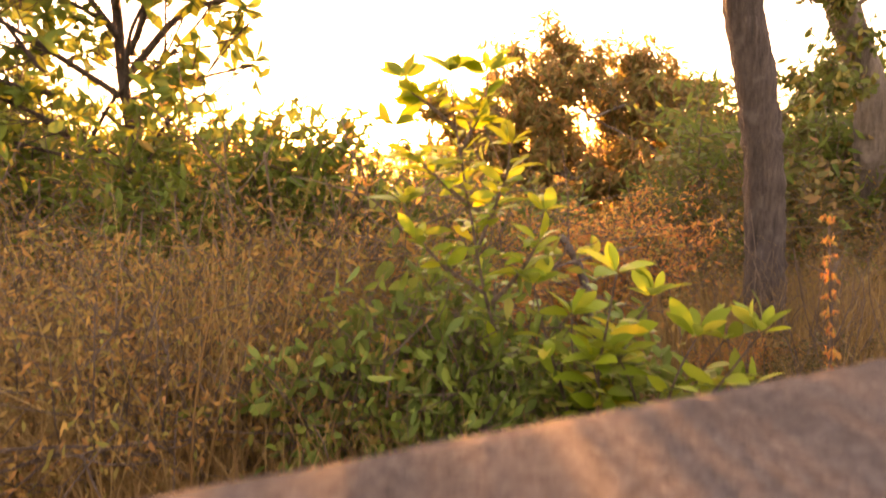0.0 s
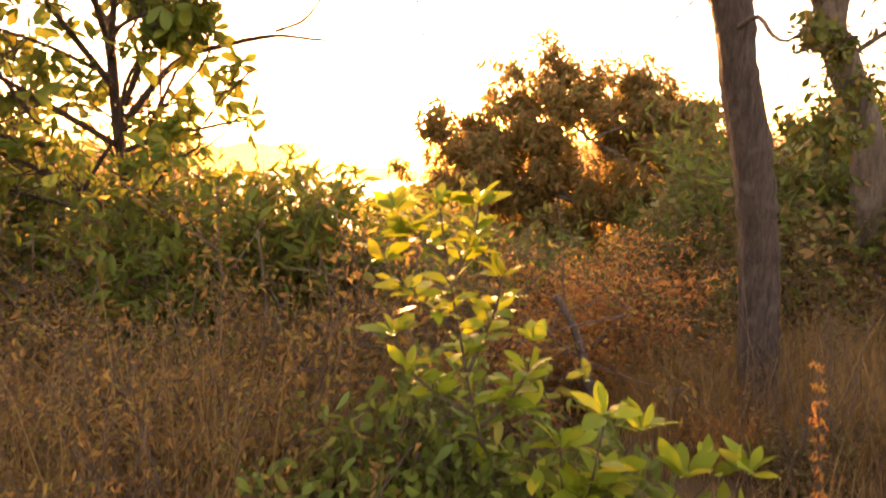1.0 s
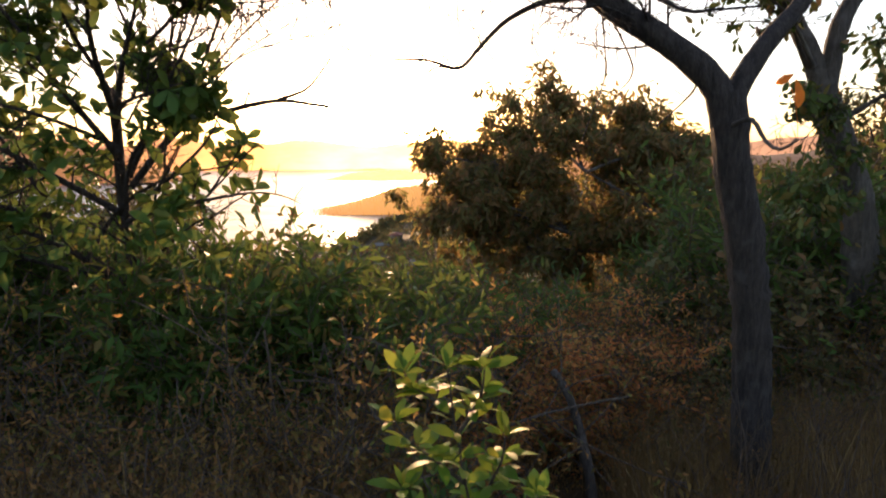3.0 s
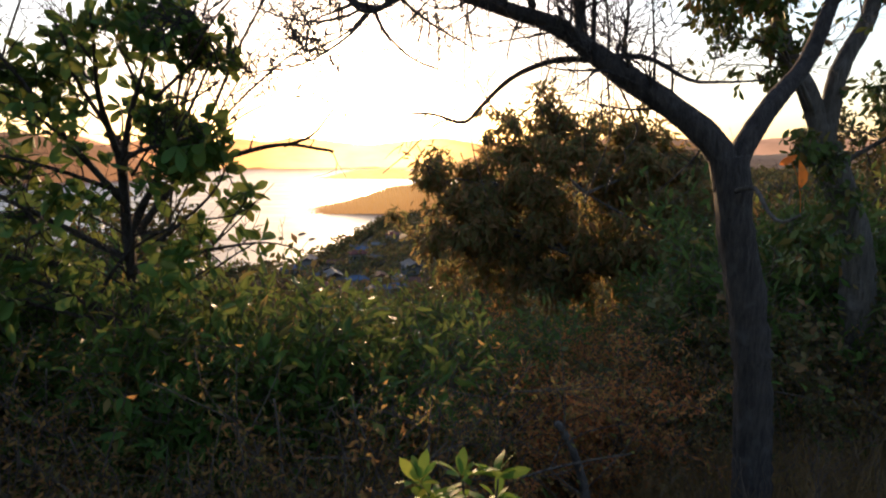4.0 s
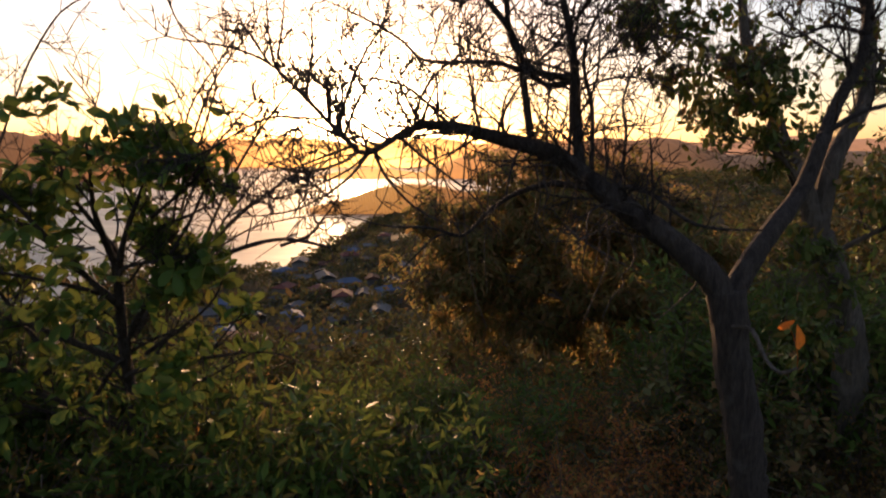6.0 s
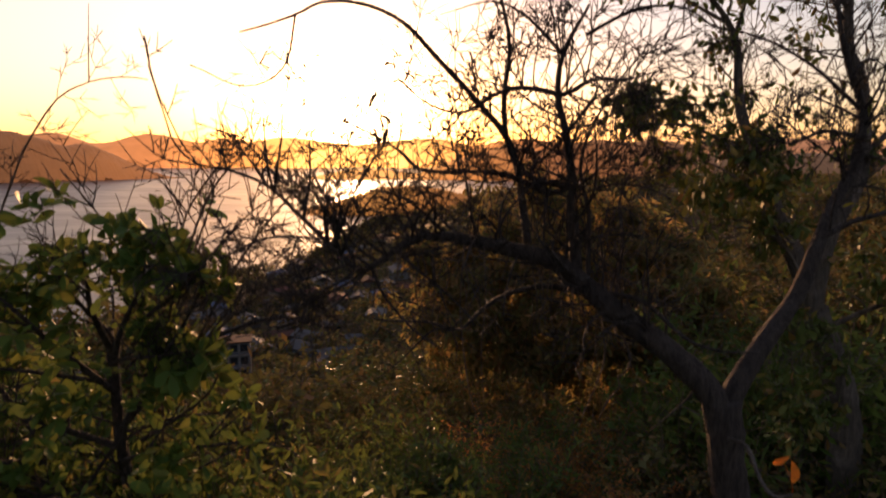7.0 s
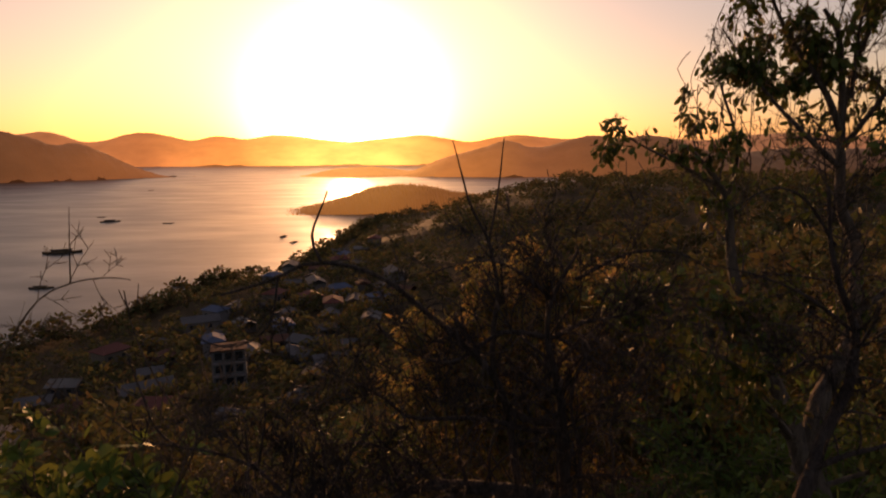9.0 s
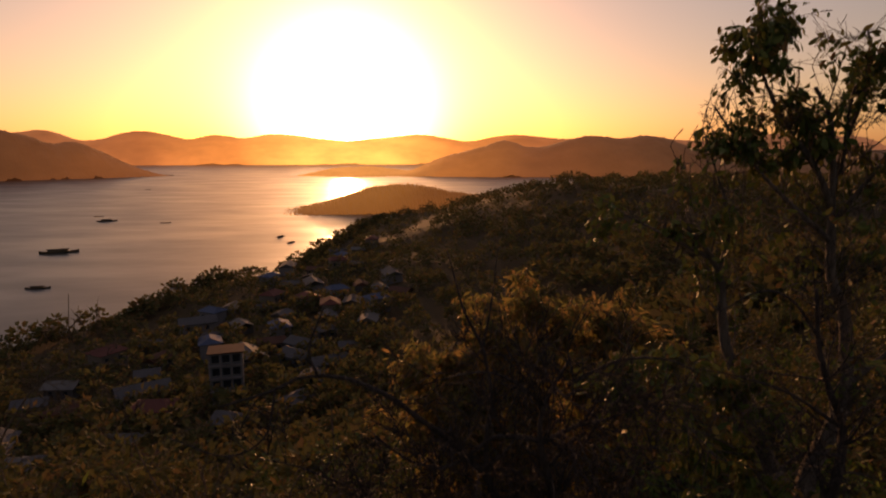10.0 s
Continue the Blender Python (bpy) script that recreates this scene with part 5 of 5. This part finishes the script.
for k, (x, y) in enumerate(spots):
    z = float(ground_z(x, y)) - 0.1
    q = x / y
    top = 1.1 - 0.2 * y if -0.40 < q < 0.06 else (2.8 - 0.08 * y if q < 0 else 3.2 - 0.05 * y)
    n = int(rng.integers(5))
    s = min(max((top - z) / tree_tall[n], 0.28), rng.uniform(0.8, 1.35))
    if top - z < 0.8:
        continue
    if k < 5:
        n = k
        ob = tree_kinds[k]
        ob.matrix_basis = pose(x, y, z, 0, 0, rng.uniform(0, 360)) @ Matrix.Scale(s, 4)
        continue
    keep = tree_kinds[n].scale.copy()
    tree_kinds[n].scale = (s * rng.uniform(0.9, 1.2), s * rng.uniform(0.9, 1.2), s)
    copy_thing(tree_kinds[n], pose(x, y, z, 0, 0, rng.uniform(0, 360)))
    tree_kinds[n].scale = keep

# ---- village by the shore ----
def rough_paint(name, colour, scale=1.2):
    return rough_material(name, tuple(0.8 * c for c in colour), colour, scale, 0.85, 0.2, 0.01, tuple(0.55 * c for c in colour))


WALLS = [rough_paint("cream_wall", (0.16, 0.14, 0.115)), rough_paint("white_wall", (0.17, 0.17, 0.168)), rough_paint("blue_wall", (0.10, 0.13, 0.15)), rough_paint("grey_block_wall", (0.11, 0.105, 0.10))]
ROOFS = [rough_paint("galvanised_roof", (0.085, 0.085, 0.085)), rough_paint("rusty_roof", (0.11, 0.05, 0.035)), rough_paint("blue_roof", (0.06, 0.09, 0.14)), rough_paint("red_roof", (0.14, 0.05, 0.04)), rough_paint("pale_roof", (0.13, 0.125, 0.115))]
GLASS = rough_material("dark_window", (0.02, 0.025, 0.03), (0.04, 0.045, 0.05), 2.0, 0.15, 0.0)
TIMBER = rough_material("dark_timber", (0.06, 0.045, 0.03), (0.15, 0.11, 0.07), 3.0, 0.8, 0.3)


def box(buf, x0, y0, z0, x1, y1, z1):
    v = [(x, y, z) for z in (z0, z1) for y in (y0, y1) for x in (x0, x1)]
    buf.add(v, [[(0, 2, 3, 1), (4, 5, 7, 6), (0, 1, 5, 4), (2, 6, 7, 3), (0, 4, 6, 2), (1, 3, 7, 5)]])


def box_part(name, mat, parent, *size, label=""):
    b = Buf(); box(b, *size)
    return part(name, b, mat, parent, label, False)


HOUSE_LABELS = {0: "with a galvanised metal roof", 1: "with a rusty metal roof", 2: "with a blue metal roof", 3: "with a red metal roof", 4: "with a pale metal roof"}
WALL_LABELS = {0: "cream", 1: "white", 2: "blue-painted", 3: "bare block"}


def house(w, d, h, wall, roof, hip=False):
    t = thing("village_house", f"{WALL_LABELS[wall]} village house {HOUSE_LABELS[roof]}", "house", (0, 0, 0), "village houses")
    b = Buf()
    box(b, -w / 2, -d / 2, -2.0, w / 2, d / 2, h)
    if not hip:
        rise = d * 0.22
        for x in (-w / 2, w / 2 - 0.15):
            v = [(x, -d / 2, h), (x, d / 2, h), (x, 0, h + rise), (x + 0.15, -d / 2, h), (x + 0.15, d / 2, h), (x + 0.15, 0, h + rise)]
            b.add(v, [[(0, 2, 1), (3, 4, 5)], [(0, 1, 4, 3), (1, 2, 5, 4), (2, 0, 3, 5)]])
    part("wall", b, WALLS[wall], t, "", False)
    o, rise = 0.55, d * 0.22 + 0.12
    e = w * 0.28 if hip else 0.0
    b = Buf()
    lower = [(-w / 2 - o, -d / 2 - o, h - 0.05), (w / 2 + o, -d / 2 - o, h - 0.05), (w / 2 + o, d / 2 + o, h - 0.05), (-w / 2 - o, d / 2 + o, h - 0.05), (-w / 2 - o + e, 0, h + rise), (w / 2 + o - e, 0, h + rise)]
    upper = [(x, y, z + 0.10) for x, y, z in lower]
    b.add(lower + upper, [[(6, 7, 11, 10), (8, 9, 10, 11), (0, 4, 5, 1), (2, 5, 4, 3), (0, 1, 7, 6), (1, 2, 8, 7), (2, 3, 9, 8), (3, 0, 6, 9)], [(7, 8, 11), (9, 6, 10), (1, 5, 2), (3, 4, 0)]])
    part("roof", b, ROOFS[roof], t, "", False)
    for x in (-w * 0.28, w * 0.24):
        for side in (-1, 1):
            y = side * d / 2
            win = box_part("window", GLASS, t, x - 0.5, min(y, y + side * 0.04), h * 0.42, x + 0.5, max(y, y + side * 0.04), h * 0.78)
            box_part("sill", WALLS[1], win, x - 0.6, min(y, y + side * 0.12), h * 0.38, x + 0.6, max(y, y + side * 0.12), h * 0.415)
    box_part("door", TIMBER, t, -0.45, -d / 2 - 0.05, 0.0, 0.45, -d / 2, 2.0)
    return t


houses = [house(6.5, 5, 2.8, 0, 0), house(7, 5, 2.8, 3, 1), house(5.5, 4.5, 2.6, 3, 0), house(7.5, 6, 5.0, 0, 3, True), house(7, 5.5, 4.8, 1, 2, True), house(8.5, 5.5, 2.8, 2, 0), house(7, 5, 2.7, 3, 4), house(11, 6.5, 3.6, 1, 0)]
rng = np.random.default_rng(121)
homes = [(-43.0, 135.0, 11.0)]
tries = 0
while len(homes) < 60 and tries < 6000:
    tries += 1
    y = rng.uniform(100, 345)
    x = rng.uniform(np.interp(y, COAST_Y, COAST_X) + 4, 60)
    h = float(hill_height(x, y))
    if y > 230 and rng.uniform() < 0.6:
        continue
    if not 1.2 < h < (9 if y < 250 else 7) or any((x - a) ** 2 + (y - c) ** 2 < (r + 5.5) ** 2 for a, c, r in homes):
        continue
    k = len(homes) - 1
    homes.append((x, y, 4.5))
    ob = houses[k % 8]
    m = pose(x, y, SEA + h + 0.3, 0, 0, rng.uniform(-35, 35) + 90 * int(rng.integers(2)))
    if k < 8:
        ob.matrix_basis = m
    else:
        copy_thing(ob, m)


def apartment_block():
    x, y = -43.0, 135.0
    z = SEA + float(hill_height(x, y))
    t = thing("apartment_block", "grey-blue four-storey concrete block with open balconies", "building", (x, y, z))
    t.rotation_euler.z = radians(14)
    box_part("wall", WALLS[2], t, -3.5, -2.0, -3, 3.5, 2.2, 12.2)
    box_part("roof", ROOFS[1], t, -3.9, -3.6, 12.2, 3.9, 2.5, 12.45)
    for f in range(4):
        deck = box_part("balcony", WALLS[1], t, -3.7, -3.4, 2.95 * f + 0.3, 3.7, -2.0, 2.95 * f + 0.5)
        b = Buf()
        box(b, -3.7, -3.42, 2.95 * f + 1.25, 3.7, -3.36, 2.95 * f + 1.33)
        for k in range(13):
            x = -3.6 + 0.6 * k
            box(b, x - 0.03, -3.41, 2.95 * f + 0.5, x + 0.03, -3.37, 2.95 * f + 1.25)
        part("railing", b, WALLS[1], deck, "", False)
        for k in range(3):
            pane = box_part("window", GLASS, t, -3.0 + 2.2 * k, -2.04, 2.95 * f + 0.9, -1.5 + 2.2 * k, -2.0, 2.95 * f + 2.5)
            box_part("sill", WALLS[1], pane, -3.1 + 2.2 * k, -2.12, 2.95 * f + 0.82, -1.4 + 2.2 * k, -2.0, 2.95 * f + 0.9)
    for k in range(4):
        box_part("column", WALLS[1], t, -3.6 + 2.3 * k, -3.4, -3, -3.3 + 2.3 * k, -3.1, 12.2)
    return t
apartment_block()


def jetty_mast():
    t = thing("lattice_mast", "thin steel lattice mast at the water's edge", "mast", (-103.5, 196.0, SEA))
    b = Buf()
    for dx, dy in ((0, 0), (1.2, 0), (1.2, 1.2), (0, 1.2)):
        tube(b, [(dx, dy, -1), (dx * 0.8 + 0.1, dy * 0.8 + 0.1, 5), (dx * 0.5 + 0.3, dy * 0.5 + 0.3, 11)], 0.12, 0.08, 4)
    for z in range(0, 11, 2):
        s = 0.6 - z * 0.025
        for p, q in (((-s, -s), (s, -s)), ((s, -s), (s, s)), ((s, s), (-s, s)), ((-s, s), (-s, -s))):
            tube(b, [(0.6 + p[0], 0.6 + p[1], z), (0.6 + (p[0] + q[0]) / 2, 0.6 + (p[1] + q[1]) / 2, z + 0.8), (0.6 + q[0], 0.6 + q[1], z + 1.8)], 0.06, 0.06, 4)
    part("frame", b, TIMBER, t)
    b = Buf(); tube(b, [(0.6, 0.6, 10.5), (0.9, 0.6, 13), (1.4, 0.6, 15)], 0.07, 0.03, 4)
    part("antenna", b, TIMBER, t)
    t = thing("stilt_jetty", "dark timber jetty on stilts over the water", "jetty", (-112.0, 197.0, SEA))
    for k in range(9):
        b = Buf(); tube(b, [(k * 1.0 - 4, (k % 2) * 1.4, -2), (k * 1.0 - 4, (k % 2) * 1.4, 1), (k * 1.0 - 4 + 0.1, (k % 2) * 1.4, 2.4 + 0.8 * ((k * 7) % 3))], 0.13, 0.1, 5)
        part("post", b, TIMBER, t)
    box_part("deck", TIMBER, t, -4.5, -0.4, 1.2, 4.6, 1.9, 1.4)
    b = Buf(); box(b, -9.5, -2, 1.2, -5.0, 2.5, 4.0); box(b, -10, -2.5, 4.0, -4.6, 3.0, 4.3)
    part("shed", b, TIMBER, t, "", False)
jetty_mast()


def boat(length, cabin, outriggers=True):
    t = thing("outrigger_boat", "dark moored outrigger boat with a canopy" if cabin else "small dark open outrigger boat", "boat", (0, 0, SEA), "moored boats")
    n, w, h = 15, length * 0.10, length * 0.075
    v = []
    for k in range(n):
        u = k / (n - 1) * 2 - 1
        b_ = w / 2 * (1 - abs(u) ** 2.6) + 0.03
        rise = h * (0.55 + 0.6 * abs(u) ** 3)
        v += [(u * length / 2, -b_, rise), (u * length / 2, -b_ * 0.6, -0.15), (u * length / 2, 0, -0.3), (u * length / 2, b_ * 0.6, -0.15), (u * length / 2, b_, rise), (u * length / 2, 0, rise * 0.86)]
    f = [(k * 6 + c, k * 6 + (c + 1) % 6, k * 6 + 6 + (c + 1) % 6, k * 6 + 6 + c) for k in range(n - 1) for c in range(6)]
    b = Buf(); b.add(v, [f])
    part("hull", b, TIMBER, t)
    if cabin:
        box_part("cabin", TIMBER, t, -length * 0.28, -w * 0.36, h * 0.5, length * 0.22, w * 0.36, h * 0.5 + length * 0.07)
        box_part("canopy", WALLS[3], t, -length * 0.32, -w * 0.5, h * 0.5 + length * 0.072, length * 0.27, w * 0.5, h * 0.5 + length * 0.085)
        b = Buf(); tube(b, [(length * 0.1, 0, h), (length * 0.1, 0, length * 0.15), (length * 0.1, 0, length * 0.22)], 0.08, 0.05, 4)
        part("mast", b, TIMBER, t)
    if outriggers:
        for s in (-1, 1):
            b = Buf(); tube(b, smooth_path([(-length * 0.36, s * length * 0.27, 0.15), (0, s * length * 0.28, 0.0), (length * 0.36, s * length * 0.27, 0.25)], 1.0), 0.12, 0.08, 5)
            part("outrigger", b, TIMBER, t)
        for x in (-0.2, 0.02, 0.22):
            b = Buf(); tube(b, smooth_path([(length * x, -length * 0.28, 0.2), (length * x, 0, h + 0.35), (length * x, length * 0.28, 0.2)], 0.8), 0.08, 0.08, 4)
            part("spreader", b, TIMBER, t)
    return t


big, little = boat(21, True), boat(9, False)
big.matrix_basis = pose(-215.7, 374.5, SEA, 0, 0, 22)
little.matrix_basis = pose(-213.5, 528.2, SEA, 0, 0, 10)
for x, y, turn, s, kind in ((-169.8, 276, 8, 0.50, big), (-269.4, 543, 30, 0.75, big), (-106.2, 276, 0, 0.55, big), (-96.6, 437, 70, 0.45, big), (-83.9, 410, 60, 0.36, big), (-295.6, 581, 15, 0.9, little), (-420.8, 983, 5, 0.9, little), (122.8, 931, 40, 1.2, little), (-60, 378, 50, 0.8, little), (-605, 1530, 0, 3.0, little), (-73.5, 352, 120, 0.7, little)):
    keep = kind.scale.copy()
    kind.scale = (s, s, s)
    copy_thing(kind, pose(x, y, SEA, 0, 0, turn))
    kind.scale = keep


# ---- distant woods ----
def woods(name, label, spots, seed, clumps, mat=WOODS):
    rng = np.random.default_rng(seed)
    b = Buf()
    P, D, S = [], [], []
    for x, y, z, r, h in spots:
        a, c = rng.uniform(0, 6.28, clumps), rng.uniform(-0.25, 1, clumps)
        q = np.sqrt(np.clip(1 - c * c, 0, 1)) * rng.uniform(0.55, 1.05, clumps)
        lump = 1 + 0.25 * np.sin(a * 3 + x) * np.sin(c * 4 + y)
        P.append(np.stack([x + r * q * np.cos(a) * lump, y + r * q * np.sin(a) * lump, z + h * (0.55 + 0.45 * c * lump)], -1))
        D.append(np.stack([np.cos(a), np.sin(a), 0.2 + 0.5 * c], -1) + rng.normal(0, 0.6, (clumps, 3)))
        S.append(np.full(clumps, r * 0.52))
    leaves(b, CHIP, np.concatenate(P), np.concatenate(D), np.concatenate(S), rng, 0.35)
    w = thing(name, label, "woodland", kind="stuff")
    part("canopy", b, mat, w)
    return w


rng = np.random.default_rng(131)
near_spots, far_spots = [], []
hx = np.array(homes)
tries = 0
while len(near_spots) < 1900 or len(far_spots) < 2600:
    tries += 1
    if tries > 60000:
        break
    y = 70 + 900 * rng.uniform(0, 1) ** 2.2
    x = y * rng.uniform(-0.85, 0.88)
    h = float(hill_height(x, y))
    if h < 0.05 or (y > 560 and x < 130):
        continue
    if y < 420 and np.min((hx[:, 0] - x) ** 2 + (hx[:, 1] - y) ** 2 - hx[:, 2] ** 2 * 0.3) < 0:
        continue
    lane = h < 16 and y < 420
    shore = x - float(np.interp(y, COAST_Y, COAST_X))
    if shore < 4 and y < 545:
        continue
    r = rng.uniform(1.3, 2.0) if shore < 16 else rng.uniform(1.7, 3.4) if lane else rng.uniform(2.0, 3.8)
    spot = (x, y, SEA + h - 0.4, r, r * rng.uniform(1.5, 2.3))
    (near_spots if y < 230 else far_spots).append(spot) if len(near_spots if y < 230 else far_spots) < (1900 if y < 230 else 2600) else None
for _ in range(520):
    y = rng.uniform(150, 545)
    x = float(np.interp(y, COAST_Y, COAST_X)) + rng.uniform(4, 12)
    r = rng.uniform(1.4, 2.6) if rng.uniform() < 0.86 else rng.uniform(3.0, 4.4)
    near_spots.append((x, y, SEA + max(float(hill_height(x, y)), 0.1) - 0.3, r, r * rng.uniform(1.1, 2.2)))
woods("slope_woodland", "dense dark dry-season woodland covering the slope", near_spots, 141, 70)
woods("ridge_woodland", "dark woodland along the ridge and shore", far_spots, 142, 44)
